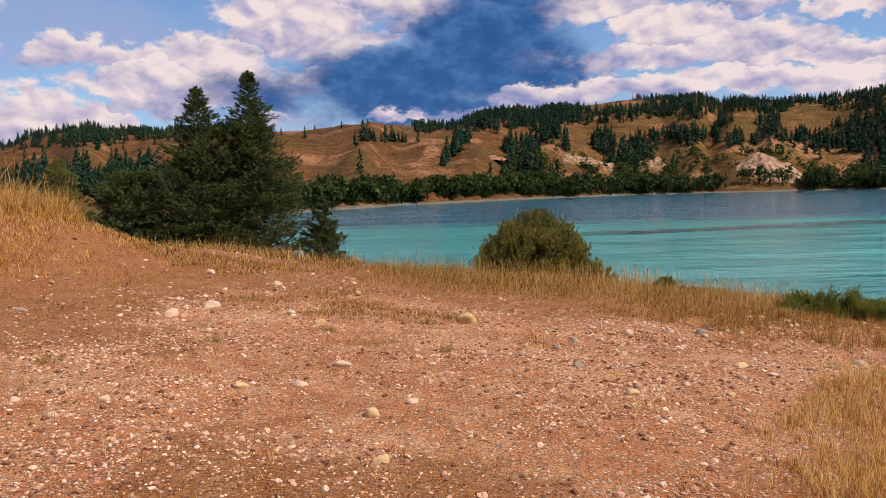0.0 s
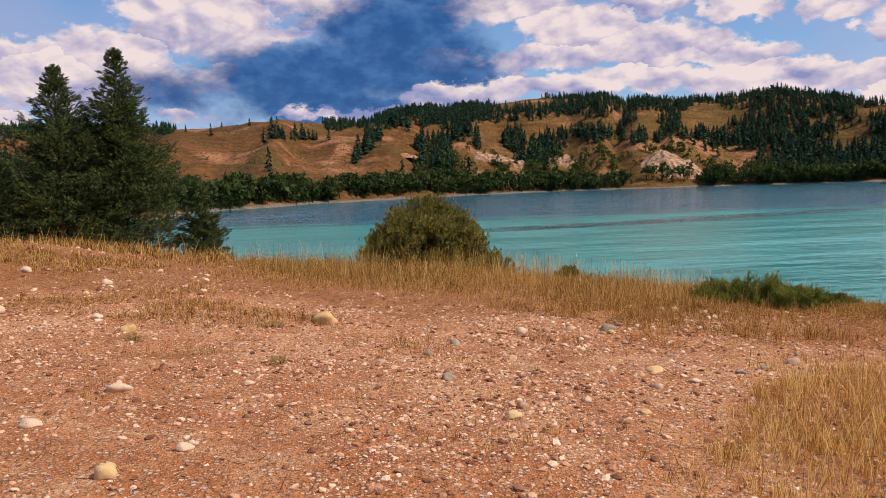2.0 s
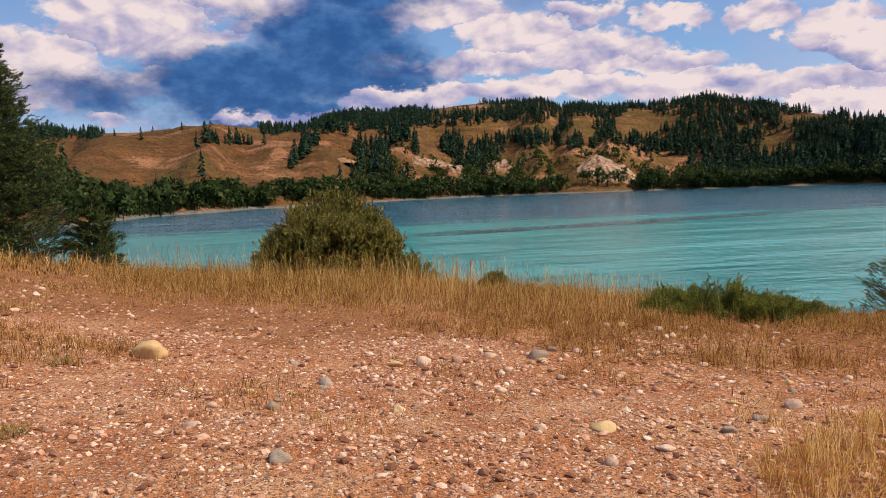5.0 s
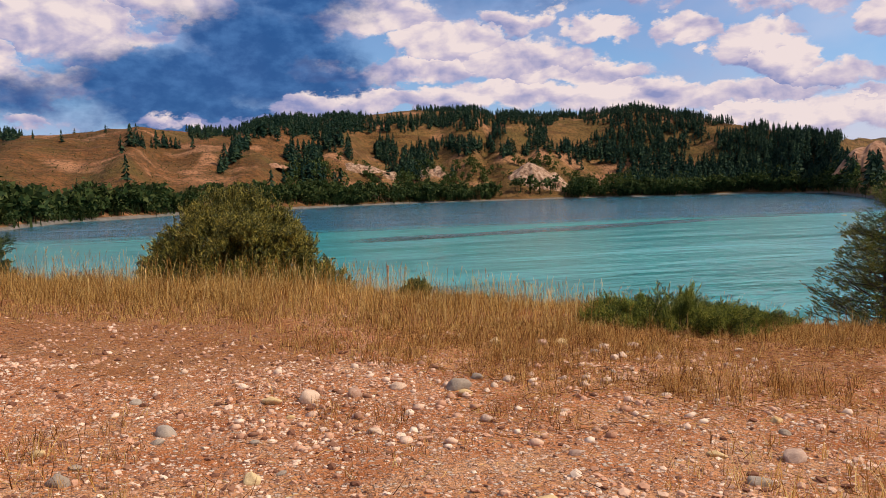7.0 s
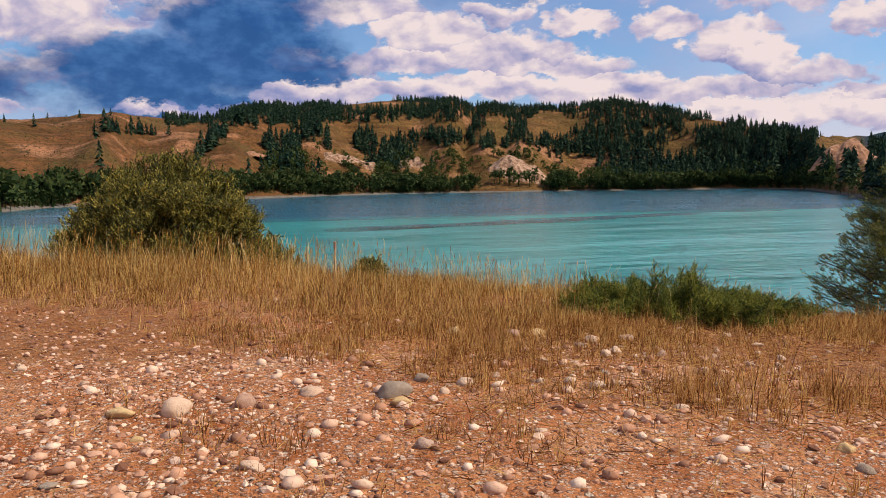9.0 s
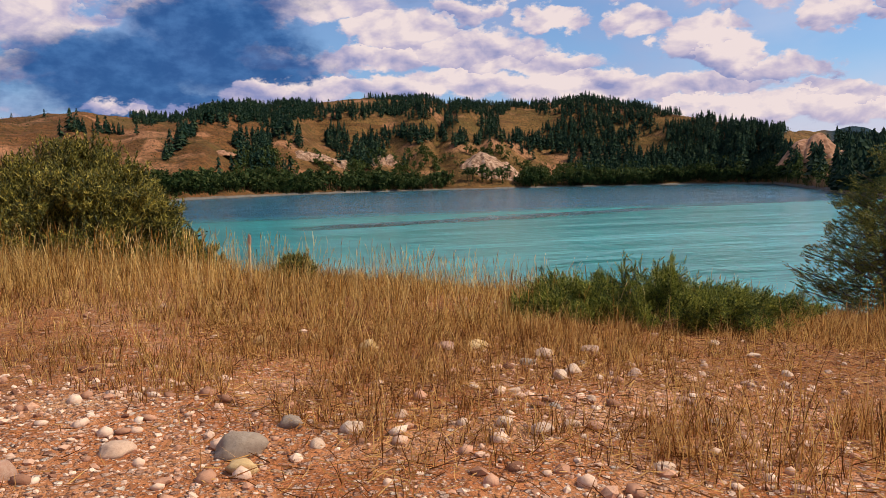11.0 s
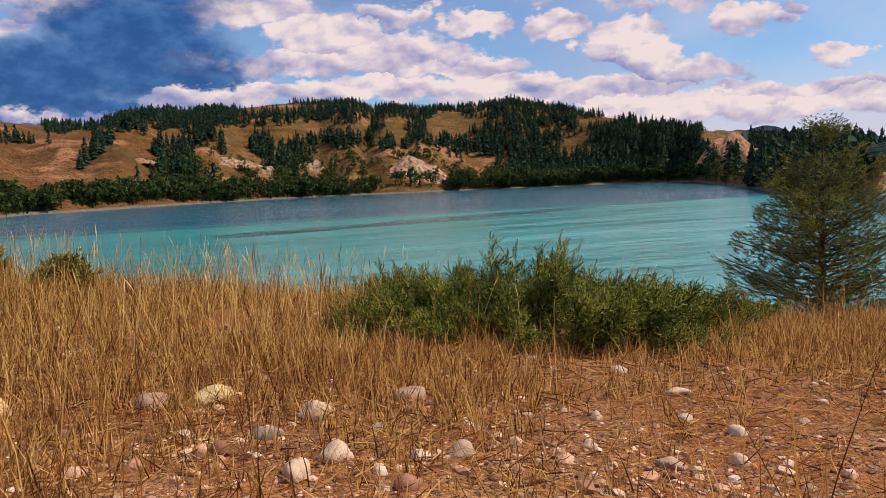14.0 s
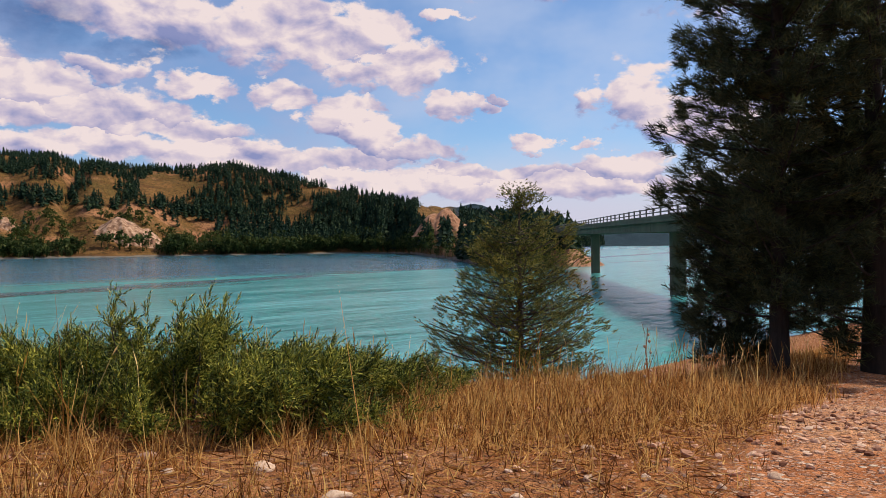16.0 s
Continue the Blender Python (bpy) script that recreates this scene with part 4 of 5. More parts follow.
def juniper(label, at, half, tall, plumes, seed, lobes, turn):
    """A low juniper: plumes that rise and spread from the root, each with upright side shoots."""
    r = np.random.default_rng(seed)
    bush = thing("juniper_shrub", label, "shrub", at)
    wood, spots, ways, sizes = [], [], [], []
    c, s = math.cos(turn), math.sin(turn)
    # the plumes stand in clumps with dark gaps between them
    turns, far = r.uniform(0, 2 * math.pi, 34), r.uniform(0.02, 1, 34) ** 0.55
    hubs, rise = np.stack([far * np.cos(turns), far * np.sin(turns)], 1), r.uniform(0.72, 1.15, 34)
    for k in range(plumes):
        off = r.normal(0, 0.095, 2)
        u, v = hubs[k % 34] + off
        reach = min(1.0, math.hypot(u, v))
        high = tall * max(0.30, (1 - reach**2) ** 0.5) * rise[k % 34] * max(0.55, 1.08 - 14 * float(off @ off)) * r.uniform(0.88, 1.10)
        for lu, lv, wide, gain in lobes:
            high *= 1 + gain * math.exp(-(((u - lu) / wide) ** 2 + ((v - lv) / wide) ** 2))
        x, y = half[0] * u, half[1] * v
        tip = np.array([x * c - y * s, x * s + y * c, high])
        root = tip * [0.45, 0.45, 0] + [0, 0, -0.03]
        bend = root * 0.25 + tip * [0.75, 0.75, 0.42]
        t = np.linspace(0, 1, 6)[:, None]
        line = (1 - t) ** 2 * root + 2 * t * (1 - t) * bend + t * t * tip
        wood.append(stick(line, np.linspace(0.010, 0.002, 6), 4))
        # side shoots, shorter towards the tip so that it ends in a point
        for q in np.concatenate([r.uniform(0.2, 1.0, 17), [1.0]]):
            p0 = (1 - q) ** 2 * root + 2 * q * (1 - q) * bend + q * q * tip
            lead = 2 * (1 - q) * (bend - root) + 2 * q * (tip - bend)
            lead /= np.linalg.norm(lead)
            way = lead * 0.9 + r.normal(0, 0.5, 3) * (0.25 if q == 1.0 else 1) + [0.22, -0.05, 0.30]
            way /= np.linalg.norm(way)
            long = 0.16 if q == 1.0 else 0.21 * (1.2 - 0.8 * q) * r.uniform(0.6, 1.2)
            many = 5
            w = r.uniform(0.05, 1, many)[:, None]
            spots.append(p0 + way * long * w + r.normal(0, 0.008, (many, 3)))
            ways.append(way + r.normal(0, 0.36, (many, 3)))
            sizes.append((1.15 - 0.5 * w[:, 0]) * 0.112)
    spots, ways, sizes = np.concatenate(spots), np.concatenate(ways), np.concatenate(sizes)
    k = len(spots)
    part("branchwork", mesh("branchwork", *merge(*wood), BARK), bush)
    part("foliage", mesh("foliage", *scatter(SCALY, aim(ways, r.uniform(0, 6.3, k), sizes * r.uniform(0.7, 1.4, k)), spots), JUNIPER), bush)


juniper("low spreading juniper with feathery bright green tips", on_ground(9.98, 19.17), (1.66, 1.10), 0.52, 300, 22,
        ((-0.72, 0.1, 0.20, 0.32), (0.12, 0.0, 0.22, 0.30), (-0.25, 0.1, 0.2, 0.1), (0.65, 0.0, 0.4, -0.42)), math.atan2(-1.6, 2.67))
for x, y, wide in ((-5.6, 10.8, 0.2), (-3.9, 12.9, 0.17), (0.0, 12.6, 0.16), (-2.2, 14.2, 0.2), (-0.4, 15.4, 0.2)):
    shrub("weed", "small grey-green weed on bare stony ground", on_ground(x, y, 0.01), (wide, wide), wide * 0.5, 16, 80, FULL, 0.05, GREENISH, int(100 + 10 * (x + y)), "dome")
shrub("small_shrub", "small brown-green shrub in the grass on the bank", on_ground(6.6, 23.0), (0.35, 0.3), 0.34, 40, 700, FULL, 0.13, BUSHLEAF, 23, "dome")
shrub("small_shrub", "small dry shrub beside a rounded bush", on_ground(5.1, 26.4), (0.8, 0.7), 1.15, 60, 1800, FULL, 0.15, BUSHLEAF, 24, "dome")

# ---- the bridge ----


def block(x0, x1, y0, y1, z0, z1, bevel=0.0):
    """A box as arrays of triangles, its long edges cut if bevel is given."""
    bm = bmesh.new()
    bmesh.ops.create_cube(bm, size=1)
    for v in bm.verts:
        v.co = ((x0 + x1) / 2 + v.co.x * (x1 - x0), (y0 + y1) / 2 + v.co.y * (y1 - y0), (z0 + z1) / 2 + v.co.z * (z1 - z0))
    if bevel:
        bmesh.ops.bevel(bm, geom=bm.edges[:], offset=bevel, segments=1, affect="EDGES")
    bmesh.ops.triangulate(bm, faces=bm.faces[:])
    bm.verts.index_update()
    out = np.array([v.co[:] for v in bm.verts]), np.array([[v.index for v in f.verts] for f in bm.faces])
    bm.free()
    return out


BRIDGE_AZ = radians(48.0)
bridge = thing("bridge", "long concrete girder bridge with a steel railing across the lake", "bridge", (56.4, 41.2, WATER_Z))
bridge.rotation_euler = (0, 0, -BRIDGE_AZ)
END_SPOT = Vector((7.8, 14.75, -0.43))
bridge.matrix_world = Matrix.Translation(END_SPOT) @ Matrix.Diagonal((2.8, 2.8, 2.8, 1)) @ Matrix.Translation(-END_SPOT) @ bridge.matrix_basis
# x runs across the bridge, y along it from the second pier seen
START, END = -34.0, 98.0


def deck_z(y):
    return np.interp(y, [-40, 0, 42, 78, 100], [4.7, 5.15, 5.55, 5.70, 5.70])


def beam(name, x0, x1, low, high, mat, label=""):
    """A beam along the whole bridge that follows its rise."""
    y = np.linspace(START, END, 23)
    z = deck_z(y)
    ring = [np.stack([np.full(23, x), y, z + h], 1) for x, h in ((x0, low), (x1, low), (x1, high), (x0, high))]
    verts = np.stack(ring, 1).reshape(-1, 3)
    faces = [(4 * k + m, 4 * k + (m + 1) % 4, 4 * k + 4 + (m + 1) % 4, 4 * k + 4 + m) for k in range(22) for m in range(4)]
    faces += [(3, 2, 1, 0), (88, 89, 90, 91)]
    return part(name, mesh(name, verts, np.array(faces), mat), bridge, label)


beam("deck", -2.2, 2.2, -0.24, 0.0, CONCRETE, "concrete deck slab with an overhanging edge")
for x in (-1.7, -0.6, 0.6, 1.7):
    beam("girder", x - 0.22, x + 0.22, -0.85, -0.24, CONCRETE)
for x in (-2.1, 2.1):
    beam("kerb", x - 0.12, x + 0.12, 0.0, 0.18, CONCRETE)
    for z in (0.36, 0.62):
        beam("rail", x - 0.04, x + 0.04, z, z + 0.07, STEEL)
post = mesh("post", *block(-0.05, 0.05, -0.05, 0.05, 0, 0.72, 0.01), STEEL)
for x in (-2.1, 2.1):
    for y in np.arange(START + 1, END, 2.2):
        part("post", post, bridge).location = (x, y, float(deck_z(y)))
for y in (-28.0, 0.0, 41.0, 76.0):
    pier = part("pier", mesh("pier", *block(-0.5, 0.5, -0.36, 0.36, -3.5, float(deck_z(y)) - 0.85, 0.08), CONCRETE), bridge, "plain concrete pier standing in the water")
    pier.location = (0, y, 0)
    part("pier_cap", mesh("pier_cap", *block(-1.95, 1.95, -0.6, 0.6, float(deck_z(y)) - 0.92, float(deck_z(y)) - 0.245, 0.06), CONCRETE), pier)

# the road that leaves the bridge along the far slope
steps = np.linspace(0, 1, 40)
mid = np.stack([np.interp(steps, [0, 0.5, 1], [46.3, 45.0, 43.4]), np.interp(steps, [0, 0.5, 1], [215, 255, 318])], 1)
left, right = bearing(mid[:, 0], mid[:, 1] - 4), bearing(mid[:, 0], mid[:, 1] + 4)
level = np.maximum(left[:, 2], right[:, 2]) + 0.4
left[:, 2], right[:, 2] = level, level
low_left, low_right = left - [0, 0, 2.5], right - [0, 0, 2.5]
verts = np.stack([low_left, left, right, low_right], 1).reshape(-1, 3)
faces = [(4 * k + m, 4 * k + m + 1, 4 * k + m + 5, 4 * k + m + 4) for k in range(39) for m in range(3)]
beyond(tagged(new("road", mesh("road", verts, np.array(faces), ASPHALT)), "pale road climbing the far shore from the bridge", "road", kind="structure"))

# ---- grass ----


def track(x, y):
    """The bare gravel of the track that leads off under the pines."""
    return ease(np.abs(y - (15.2 + 0.275 * (x - 12))), 1.65, 1.15) * ease(x, 10.2, 11.4)


def grassy(x, y):
    """How thick the grass stands, 0 to 1, and how tall."""
    gap = edge(x) - y
    patch = rough(x / 1.6, y / 1.6, 41, 3)
    deep = np.interp(x, [-14, -4, 0, 4, 6, 8, 9.5, 13, 20], [2.0, 2.8, 5.0, 7.0, 8.6, 8.0, 5.6, 3.2, 3.0])
    strip = ease(gap, deep, deep * 0.35) * (gap > -1.2)
    field = ease(x - np.interp(y, [2, 6.6, 8.6, 10, 11, 11.8, 13], [2.4, 2.6, 3.1, 4.1, 4.7, 5.8, 7.2]), -0.1, 0.9) * ease(y + 0.7 * ripple(x / 1.3, 0 * x, 47), 13.4, 12.4) * ease(y + 1.2 * ripple(x / 1.7, 0 * x, 46), 1.5, 4.5)
    knoll = ease(np.hypot((x - 8.4) / 1.9, (y - 15.0) / 1.15), 1.1, 0.6)
    heap = ease(np.hypot((x + 12.9) / 3.0, (y - 21.6) / 2.4) + 0.25 * patch, 1.1, 0.6)
    thin = 0.12 * ease(patch, 0.0, 0.6) + 0.5 * ease(patch, -0.5, 0.4) * ease(x, 5.5, 7.5) * ease(y + 0.4 * (x - 7), 16.0, 17.0) + 0.3 * ease(patch, -0.1, 0.5) * ease(y, 14.5, 16.5)
    thin = thin + 0.45 * ease(patch + 0.4 * ripple(x / 0.6, y / 0.6, 44), -0.1, 0.6) * ease(x, -3, -6) * ease(y, 14, 18)
    side = 0.6 * ease(x, 10.5, 12.5) * ease(y, 16.0, 17.6)
    want = np.maximum.reduce([strip * (0.75 + 0.5 * patch), 0.78 * field * (0.2 + 0.8 * ease(patch + 0.5 * ripple(x / 0.5, y / 0.5, 43), -0.6, 0.4)), 0.45 * knoll * (0.6 + 0.9 * patch), heap, side * (0.7 + 0.7 * patch), thin])
    tall = np.maximum.reduce([np.interp(x, [4, 6, 8.5, 11, 12.5], [0.13, 0.16, 0.14, 0.10, 0.07]) + np.interp(x, [3, 5, 7, 10, 13], [0.22, 0.18, 0.11, 0.12, 0.10]) * ease(gap, deep * 0.8, 0.8), 0.28 * field, 0.18 * np.exp(-(((x - 9.2) / 1.6) ** 2) - ((y - 18.25) / 0.7) ** 2), 0.28 * knoll, 0.66 * heap])
    trail = track(x, y)
    # the ground is bare under the low juniper
    want = want * (1 - 0.9 * ease(np.hypot((x - 10.2) / 1.5, (y - 19.3) / 0.7), 1.1, 0.8))
    want = want * (1 - 0.45 * np.exp(-(((x - 9.4) / 1.7) ** 2) - ((y - 18.3) / 0.6) ** 2))
    return np.clip(want * (1 - trail), 0, 1), np.maximum(tall, 0.08)


BLADE = (np.array([(-0.5, 0, 0), (0.5, 0, 0), (-0.38, 0.06, 0.45), (0.38, 0.06, 0.45), (0, 0.32, 0.98)]), np.array([(0, 1, 3), (0, 3, 2), (2, 3, 4)]))


def blades(x, y, tall, thick, r):
    """Blades of grass at the given spots."""
    k = len(x)
    lean = np.stack([r.normal(0.04, 0.24, k), r.normal(0.0, 0.24, k), np.ones(k)], 1)
    turns = aim(lean, r.uniform(0, 6.3, k), np.ones(k)) * np.stack([thick, tall, tall], 1)[:, None, :]
    return scatter(BLADE, turns, np.stack([x, y, ground_z(x, y) - 0.01], 1))


def meadow(name, label, x0, x1, y0, y1, density, thick, mat, seed, gain=1.0):
    """Tufts of dry grass over a stretch of the ground."""
    r = np.random.default_rng(seed)
    tufts = int((x1 - x0) * (y1 - y0) * density)
    tx, ty = r.uniform(x0, x1, tufts), r.uniform(y0, y1, tufts)
    want, tall = grassy(tx, ty)
    keep = want > r.uniform(0, 1, tufts)
    tx, ty, tall = tx[keep], ty[keep], tall[keep]
    each = r.integers(5, 13, len(tx))
    x, y = np.repeat(tx, each), np.repeat(ty, each)
    k = len(x)
    x, y = x + r.normal(0, 0.035, k), y + r.normal(0, 0.035, k)
    high = np.repeat(tall * r.uniform(0.5, 1.35, len(tx)), each) * r.uniform(0.4, 1.25, k) * gain
    high = np.where(r.uniform(0, 1, k) < 0.05, high * r.uniform(1.4, 2.1, k), high)
    tagged(new(name, mesh(name, *blades(x, y, high, thick * r.uniform(0.7, 1.4, k), r), mat)), label, "grass", kind="stuff")


meadow("bank_grass", "tall dry golden grass along the edge of the bank", -3, 13.5, 17.0, 26.5, 120, 0.0052, STRAW, 51)
meadow("low_grass", "thin reddish dry grass among the cobbles", -3, 13.5, 13.2, 18.6, 230, 0.0048, RUSSET, 58)
meadow("far_bank_grass", "dry golden grass in front of the firs", -16, -3, 22, 34, 50, 0.014, STRAW, 52)
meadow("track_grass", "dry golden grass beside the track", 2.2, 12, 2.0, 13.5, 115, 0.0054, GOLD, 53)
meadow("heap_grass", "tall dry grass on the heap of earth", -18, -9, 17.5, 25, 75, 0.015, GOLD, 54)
meadow("shore_grass", "dry reddish grass under the pines", 13.5, 27, 15.5, 22.5, 100, 0.0075, RUSSET, 55)
meadow("thin_grass", "thin tufts of dry grass on the stony ground", -12, 3.5, 3.0, 24, 48, 0.005, STRAW, 56, 1.15)

meadow("grass_tufts", "loose tufts of longer dry grass among the cobbles", 3.6, 11, 14.3, 18.6, 10, 0.0050, STRAW, 60, 1.7)

# tall stalks with pale seed heads
STALK = (np.array([(-0.5, 0, 0), (0.5, 0, 0), (0.4, 0.10, 0.8), (-0.4, 0.10, 0.8), (1.0, 0.12, 0.87), (-1.0, 0.12, 0.87), (0, 0.17, 1.0)]),
         np.array([(0, 1, 2), (0, 2, 3), (3, 2, 4), (3, 4, 5), (5, 4, 6)]))
r = np.random.default_rng(59)
x, y = r.uniform(-2, 18.5, 14000), r.uniform(17, 27, 14000)
gap = edge(x) - y
keep = (gap > -2.2) & (gap < np.interp(x, [0, 5, 11, 14], [3.0, 4.5, 2.2, 0.6])) & (np.interp(x, [-2, 2, 8, 10, 13, 15, 18.5], [0.25, 0.6, 0.6, 0.35, 0.08, 0.5, 0.45]) * (0.5 + rough(x, y, 91, 2)) > r.uniform(0, 1, 14000))
x, y = x[keep], y[keep]
k = len(x)
high = np.interp(x, [-2, 5, 8, 11, 14, 18], [0.62, 0.62, 0.50, 0.40, 0.42, 0.5]) * r.uniform(0.6, 1.35, k)
turns = aim(np.stack([r.normal(0.05, 0.16, k), r.normal(0, 0.16, k), np.ones(k)], 1), r.uniform(0, 6.3, k), np.ones(k)) * np.stack([r.uniform(0.0032, 0.0056, k), high, high], 1)[:, None, :]
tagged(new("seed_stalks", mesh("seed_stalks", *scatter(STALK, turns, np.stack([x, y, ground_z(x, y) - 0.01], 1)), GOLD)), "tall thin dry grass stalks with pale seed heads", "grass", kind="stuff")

# fallen stalks on the ground
r = np.random.default_rng(57)
x = np.concatenate([r.uniform(-8, 16, 90000), r.uniform(5, 16, 60000)])
y = np.concatenate([r.uniform(4, 24, 90000), r.uniform(13.8, 19.5, 60000)])
want, _ = grassy(x, y)
keep = (0.14 + 0.9 * want > r.uniform(0, 1, 150000)) & (y < edge(x)) & (track(x, y) < 0.4)
x, y = x[keep], y[keep]
k = len(x)
ways = np.stack([r.normal(0, 1, k), r.normal(0, 1, k), r.uniform(0.0, 0.35, k)], 1)
long = r.uniform(0.05, 0.22, k)
turns = aim(ways, r.uniform(0, 6.3, k), np.ones(k)) * np.stack([np.full(k, 0.006), long, long], 1)[:, None, :]
tagged(new("fallen_stalks", mesh("fallen_stalks", *scatter(BLADE, turns, np.stack([x, y, ground_z(x, y) + 0.012], 1)), RUSSET)), "fallen dry stalks strewn over the ground", "straw", kind="stuff")

layer = ground.data.attributes.new("litter", "FLOAT", "POINT")
spots = np.zeros(3 * len(ground.data.vertices), np.float32)
ground.data.vertices.foreach_get("co", spots)
spots = spots.reshape(-1, 3)
# litter: beside the track, on the heap and its foot, in patches over the open ground, and before the grass
px, py = spots[:, 0], spots[:, 1]
brown = np.maximum.reduce([
    0.85 * ease(px, 5.5, 7.5) * ease(py + 0.4 * (px - 7), 16.1, 17.0) * (1 - track(px, py)),
    0.75 * ease(px + 0.25 * (24 - py) + 1.5 * rough(px, py, 87, 3), -2.5, -6.0),
    0.70 * ease(rough(px / 2.2, py / 2.2, 88, 4), -0.2, 0.6) * ease(px + 0.25 * py, 5.5, 1.5),
    0.75 * ease(px, 5.5, 3.5) * ease(edge(px) - py + 1.5 * rough(px / 2.0, py / 2.0, 89, 3), 10.0, 6.0),
])
layer.data.foreach_set("value", np.maximum(grassy(spots[:, 0], spots[:, 1])[0], brown).astype(np.float32))

# ---- stones ----


def cobble(seed, flat=0.62, sub=3, cuts=3):
    """A rounded, uneven stone about 1 across, resting on z = 0."""
    r = random.Random(seed)
    bm = bmesh.new()
    bmesh.ops.create_icosphere(bm, subdivisions=sub, radius=0.5)
    shift = Vector((r.uniform(-9, 9), r.uniform(-9, 9), r.uniform(-9, 9)))
    for v in bm.verts:
        d = v.co.normalized()
        # broad bumps, and a few planes broken off
        size = 0.5 * (1 + 0.30 * noise.noise(d * 1.1 + shift) + 0.12 * noise.noise(d * 2.9 + shift) + 0.07 * noise.noise(d * 7 + shift))
        v.co = d * size
    for _ in range(cuts):
        r_cut = r.uniform(0.33, 0.42)
        plane = Vector((r.gauss(0, 1), r.gauss(0, 1), r.gauss(0, 0.7))).normalized()
        for v in bm.verts:
            over = v.co.dot(plane) - r_cut
            if over > 0:
                v.co -= plane * over * 0.95
    for v in bm.verts:
        v.co = (v.co.x * r.uniform(0.99, 1.01), v.co.y * 0.82, v.co.z * flat + 0.18)
    out = np.array([v.co[:] for v in bm.verts]), np.array([[v.index for v in f.verts] for f in bm.faces])
    bm.free()
    return out


SHAPES = [cobble(k, flat) for k, flat in ((1, 0.62), (2, 0.5), (3, 0.7), (4, 0.42), (5, 0.6), (6, 0.75))]
STONES = {"pale": CHALK, "ochre": OCHRE, "grey": SLATE, "red": RUST}
WORDS = {"pale": "pale limestone cobble lying on the stony ground", "ochre": "ochre coloured stone lying on the stony ground",
         "grey": "grey stone lying on the stony ground", "red": "red-brown stone lying on the stony ground"}
MESHES = {(tone, k): mesh("rock", *shape, mat, True) for tone, mat in STONES.items() for k, shape in enumerate(SHAPES)}


def rocks(tone, spots, group):
    """Single stones: x, y, width in metres."""
    r = random.Random(len(spots) * 7 + len(tone))
    for x, y, wide in spots:
        ob = new("rock", MESHES[tone, r.randrange(len(SHAPES))])
        ob.location = (x, y, float(ground_z(x, y)) - 0.13 * wide)
        ob.rotation_euler = (r.uniform(-0.2, 0.2), r.uniform(-0.2, 0.2), r.uniform(0, 6.28))
        ob.scale = (0.94 * wide, wide * r.uniform(0.85, 1.1), wide * (1.25 if tone == "ochre" and wide > 0.4 else r.uniform(0.6, 1.0) if wide > 0.3 else r.uniform(0.8, 1.15)))
        tagged(ob, ("large " if wide > 0.3 else "") + WORDS[tone], "rock", group)


rocks("pale", [(3.39, 10.83, 0.12), (5.03, 11.8, 0.17), (-0.22, 11.46, 0.13), (4.21, 12.47, 0.12), (-1.95, 10.1, 0.22), (-6.52, 21.52, 0.36), (-5.43, 15.26, 0.41), (-4.92, 16.2, 0.5), (-3.19, 15.83, 0.26), (-1.58, 11.42, 0.29), (-4.33, 8.28, 0.17), (-4.95, 8.68, 0.13), (-4.49, 20.56, 0.28), (-0.45, 9.31, 0.17), (-4.03, 8.93, 0.21), (-4.24, 13.7, 0.21)], "stones on the open ground")
rocks("red", [(2.63, 10.55, 0.16), (4.47, 11.56, 0.14), (1.27, 12.92, 0.15), (-8.22, 14.85, 0.27)], "stones on the open ground")
rocks("ochre", [(0.43, 15.91, 0.47), (2.46, 10.19, 0.19), (3.89, 10.45, 0.14), (-0.88, 8.72, 0.24), (-0.65, 7.31, 0.19), (-2.45, 14.9, 0.25), (-2.69, 9.9, 0.23)], "stones on the open ground")
rocks("grey", [(2.04, 10.16, 0.1), (2.46, 14.77, 0.2), (1.97, 13.8, 0.12), (2.02, 11.83, 0.19)], "stones on the open ground")
rocks("pale", [(3.7, 15.59, 0.23), (4.64, 15.9, 0.19), (7.45, 16.59, 0.15), (3.04, 16.42, 0.08), (4.12, 14.37, 0.15), (2.51, 16.96, 0.09), (5.59, 15.66, 0.11), (5.9, 14.6, 0.1), (7.05, 14.8, 0.13), (1.38, 13.54, 0.14)], "stones before the grass")
rocks("red", [(4.14, 15.68, 0.21), (5.1, 14.48, 0.13), (6.98, 12.95, 0.23), (5.42, 13.38, 0.12)], "stones before the grass")
rocks("ochre", [(3.36, 15.61, 0.2), (3.49, 15.12, 0.1), (7.55, 13.85, 0.14), (5.2, 15.42, 0.16), (4.77, 12.4, 0.26), (3.1, 13.39, 0.16), (6.48, 13.18, 0.16), (1.69, 14.09, 0.13)], "stones before the grass")
rocks("grey", [(5.22, 15.68, 0.28), (3.15, 14.31, 0.11), (7.4, 13.57, 0.13), (1.93, 13.44, 0.15), (2.44, 14.44, 0.12), (2.13, 15.86, 0.13), (6.34, 12.52, 0.17), (5.75, 12.06, 0.16), (3.3, 13.52, 0.09)], "stones before the grass")
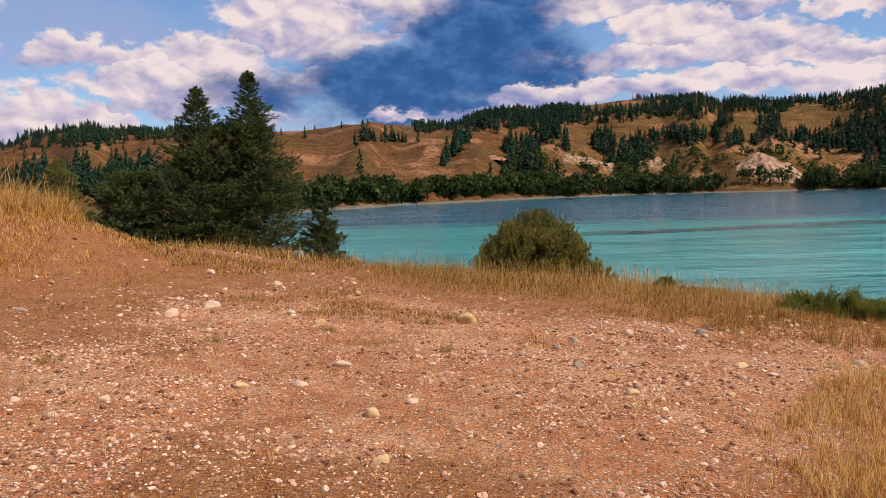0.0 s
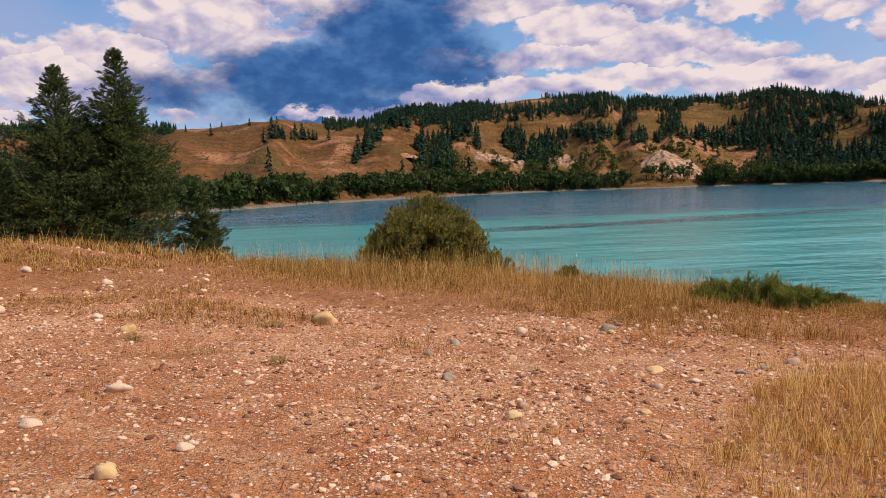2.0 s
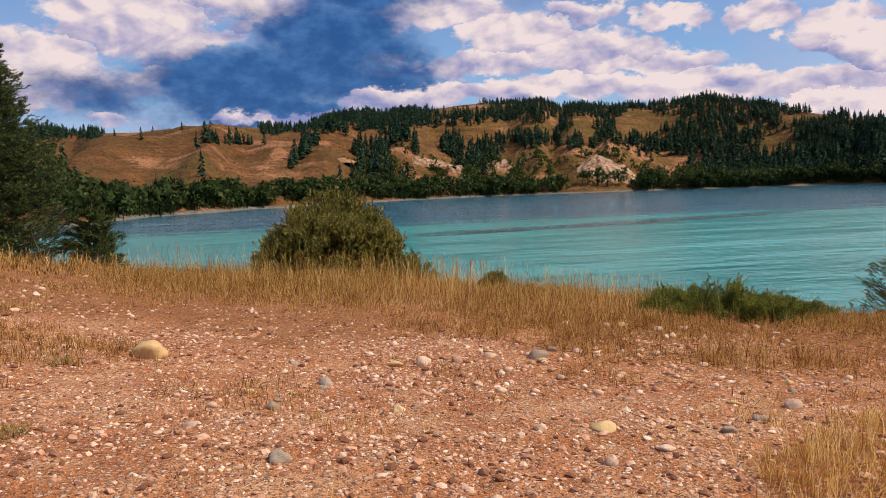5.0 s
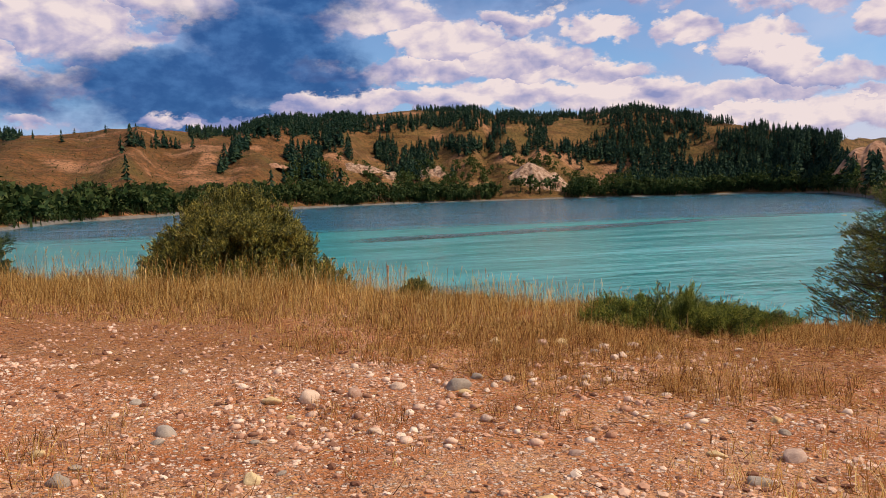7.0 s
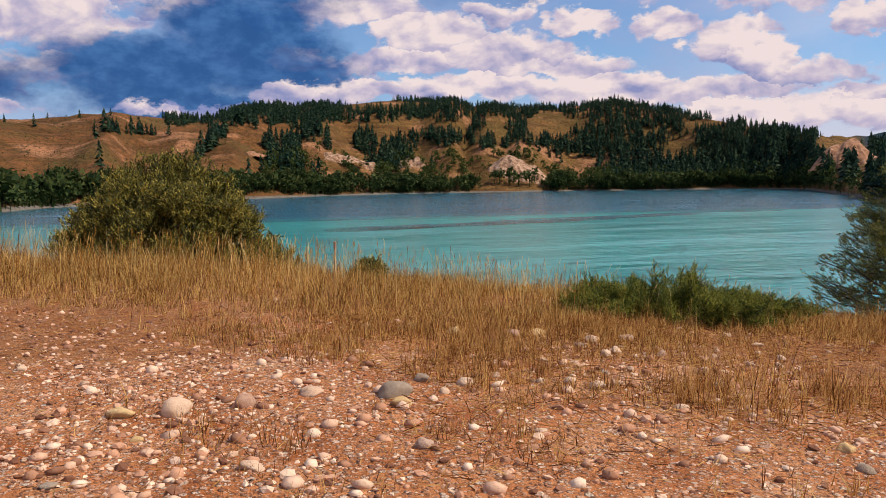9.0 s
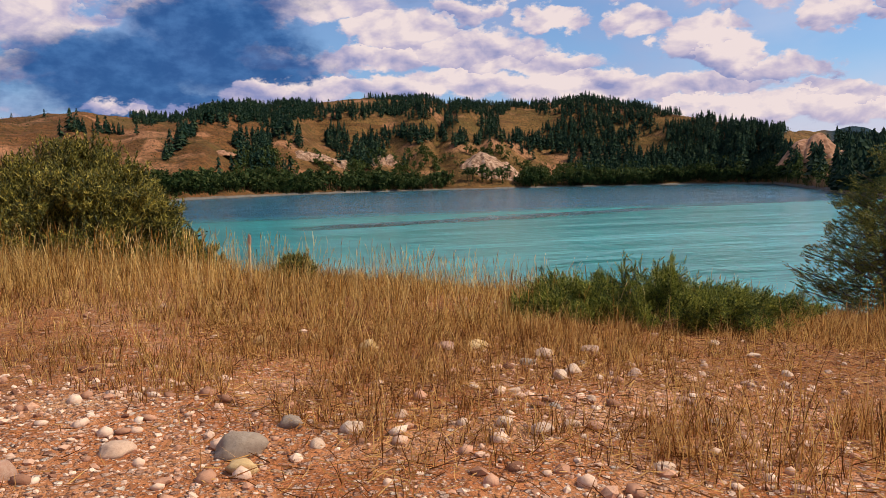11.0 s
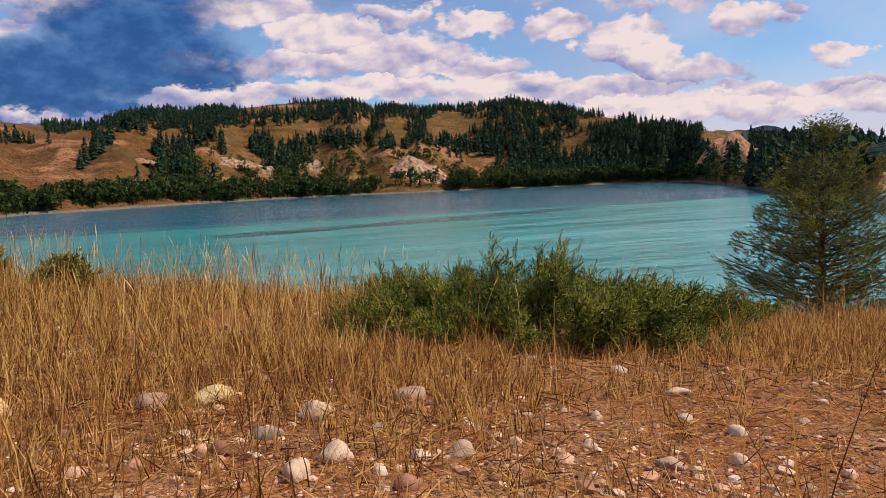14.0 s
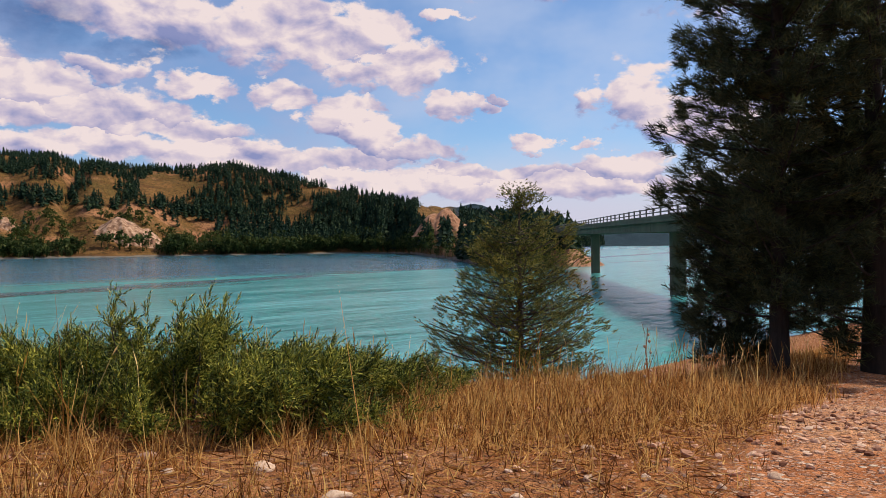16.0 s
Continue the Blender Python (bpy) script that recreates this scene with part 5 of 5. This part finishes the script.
rocks("pale", [(7.64, 16.75, 0.14), (9.68, 17.25, 0.14), (9.33, 16.8, 0.09), (7.16, 17.37, 0.11), (7.74, 17.4, 0.19), (8.83, 17.22, 0.07), (8.96, 16.98, 0.08), (8.65, 16.59, 0.07), (9.13, 16.27, 0.1), (9.65, 17.74, 0.11), (9.41, 16.56, 0.1), (10.21, 16.78, 0.07), (11.01, 17.0, 0.08), (5.8, 15.8, 0.14), (6.13, 15.98, 0.09), (6.62, 15.64, 0.14), (6.74, 15.43, 0.14), (6.96, 15.52, 0.11), (6.36, 15.78, 0.07), (6.73, 16.38, 0.1), (6.95, 16.24, 0.09), (7.14, 15.38, 0.06), (8.19, 15.84, 0.1), (7.32, 15.92, 0.07), (9.01, 15.96, 0.06), (9.32, 17.93, 0.07), (10.59, 16.71, 0.06), (11.35, 16.24, 0.07), (10.8, 16.56, 0.06), (10.96, 16.3, 0.06)], "cobbles in the grass")
rocks("red", [(8.3, 17.66, 0.18), (9.38, 18.27, 0.1), (7.07, 17.92, 0.19), (8.83, 16.31, 0.13), (8.13, 16.69, 0.13), (9.85, 16.59, 0.08), (7.92, 15.82, 0.13)], "cobbles in the grass")
rocks("ochre", [(7.36, 17.98, 0.25), (7.42, 15.67, 0.07), (5.62, 18.65, 0.15), (6.1, 18.55, 0.16), (6.41, 17.94, 0.17)], "cobbles in the grass")
rocks("grey", [(7.93, 17.13, 0.09), (7.47, 17.16, 0.13), (7.02, 15.84, 0.09), (7.79, 15.35, 0.14), (5.51, 15.97, 0.14)], "cobbles in the grass")

PEBBLES = [cobble(k, flat, 1, 4) for k, flat in ((11, 0.5), (12, 0.4), (13, 0.65), (14, 0.35))]


def chip(seed, flat):
    """A sharp splinter of stone about 1 across."""
    r = np.random.default_rng(seed)
    v = np.array([(0.5, 0, 0), (0.05, 0.4, 0), (-0.5, 0, 0), (0, -0.4, 0), (0.28, 0.06, 0.42), (-0.05, 0.24, 0.40), (-0.26, -0.05, 0.44), (0.04, -0.2, 0.40)]) + r.uniform(-0.10, 0.10, (8, 3))
    v[:, 2] = v[:, 2] * flat + 0.06
    return v, np.array([(0, 1, 4), (1, 5, 4), (1, 2, 5), (2, 6, 5), (2, 3, 6), (3, 7, 6), (3, 0, 7), (0, 4, 7), (4, 5, 6), (4, 6, 7)])


CHIPS = [chip(k, flat) for k, flat in ((15, 0.62), (16, 0.48), (17, 0.75), (18, 0.40))]


def gravel(name, label, x0, x1, y0, y1, count, low, high, seed, shapes=PEBBLES):
    """Loose small stones strewn over a stretch of ground."""
    r = np.random.default_rng(seed)
    x, y = r.uniform(x0, x1, count), r.uniform(y0, y1, count)
    want, _ = grassy(x, y)
    patch = 0.55 + 0.6 * rough(x / 1.9, y / 1.9, 77, 3)
    keep = (1.15 - want) * patch > r.uniform(0, 1, count)
    keep &= y < edge(x) + 0.5
    x, y = x[keep], y[keep]
    k = len(x)
    size = low + (high - low) * r.uniform(0, 1, k) ** 3.0
    sets, kind = [], r.integers(0, 4, k)
    ways = np.stack([r.normal(0, 0.22, k), r.normal(0, 0.22, k), np.ones(k)], 1)
    turns = aim(ways, r.uniform(0, 6.3, k), size)
    spots = np.stack([x, y, ground_z(x, y) - 0.10 * size], 1)
    for m in range(4):
        sets.append(scatter(shapes[m], turns[kind == m], spots[kind == m]))
    tagged(new(name, mesh(name, *merge(*sets), SHALE, name == "cobbles")), label, "gravel", kind="stuff")


gravel("gravel", "loose pinkish and pale gravel on bare earth", -9, 8, 4.5, 12.5, 11000, 0.028, 0.115, 61)
gravel("gravel", "loose gravel and cobbles near the grass edge", -9, 12, 12.0, 21, 6500, 0.03, 0.115, 62)
gravel("gravel", "scattered gravel at the foot of the heap", -18, -2, 15, 30, 2200, 0.05, 0.2, 63)
gravel("gravel", "gravel of the track under the pines", 9.5, 24, 13, 19, 15000, 0.012, 0.045, 64, CHIPS)
gravel("cobbles", "rounded pale cobbles among thin dry grass", 3.0, 8.4, 13.7, 17.2, 560, 0.04, 0.15, 67)
gravel("fine_gravel", "fine angular gravel close to the track", -6, 9, 4.5, 17.5, 54000, 0.014, 0.060, 65, CHIPS)
gravel("fine_gravel", "fine gravel in the brown litter beside the track", 7.0, 14, 14.8, 18.8, 6500, 0.02, 0.075, 68)
gravel("fine_gravel", "fine angular gravel over the open ground", -12, 4, 10, 24, 19000, 0.025, 0.09, 66, CHIPS)


# a dead flower stalk with pale pods beside the track
at = on_ground(12.78, 17.72, 0.02)
weed = thing("dead_flower_stalk", "tall dead flower stalk with pale seed pods in dry grass", "weed", at)
line = [(0, 0, 0), (0.01, 0.0, 0.2), (0.0, 0.015, 0.38), (0.02, 0.01, 0.55)]
part("stem", mesh("stem", *stick(line, (0.006, 0.005, 0.004, 0.002), 5), RUSSET), weed)
pod = mesh("pod", *cobble(31, 0.9, 1, 0), CHALK, True)
for k in range(9):
    ob = part("pod", pod, weed)
    ob.location = (0.022 * math.cos(2.4 * k), 0.022 * math.sin(2.4 * k), 0.16 + 0.042 * k)
    ob.scale = (0.026, 0.024, 0.028)

# a thin stake on the bank
stake = thing("marker_stake", "thin weathered orange-brown stake standing in the grass", "stake", on_ground(5.9, 22.5, 0.02))
top = -0.52 - float(ground_z(5.9, 22.5))
part("shaft", mesh("shaft", *stick([(0, 0, -0.1), (0.005, 0, 0.5 * top), (0.01, 0, top)], (0.021, 0.02, 0.018), 6), OCHRE), stake)
part("tip", mesh("tip", *stick([(0.01, 0, top - 0.12), (0.011, 0, top), (0.011, 0, top + 0.012)], (0.024, 0.024, 0.004), 6), RUST), stake, "reddish painted tip")
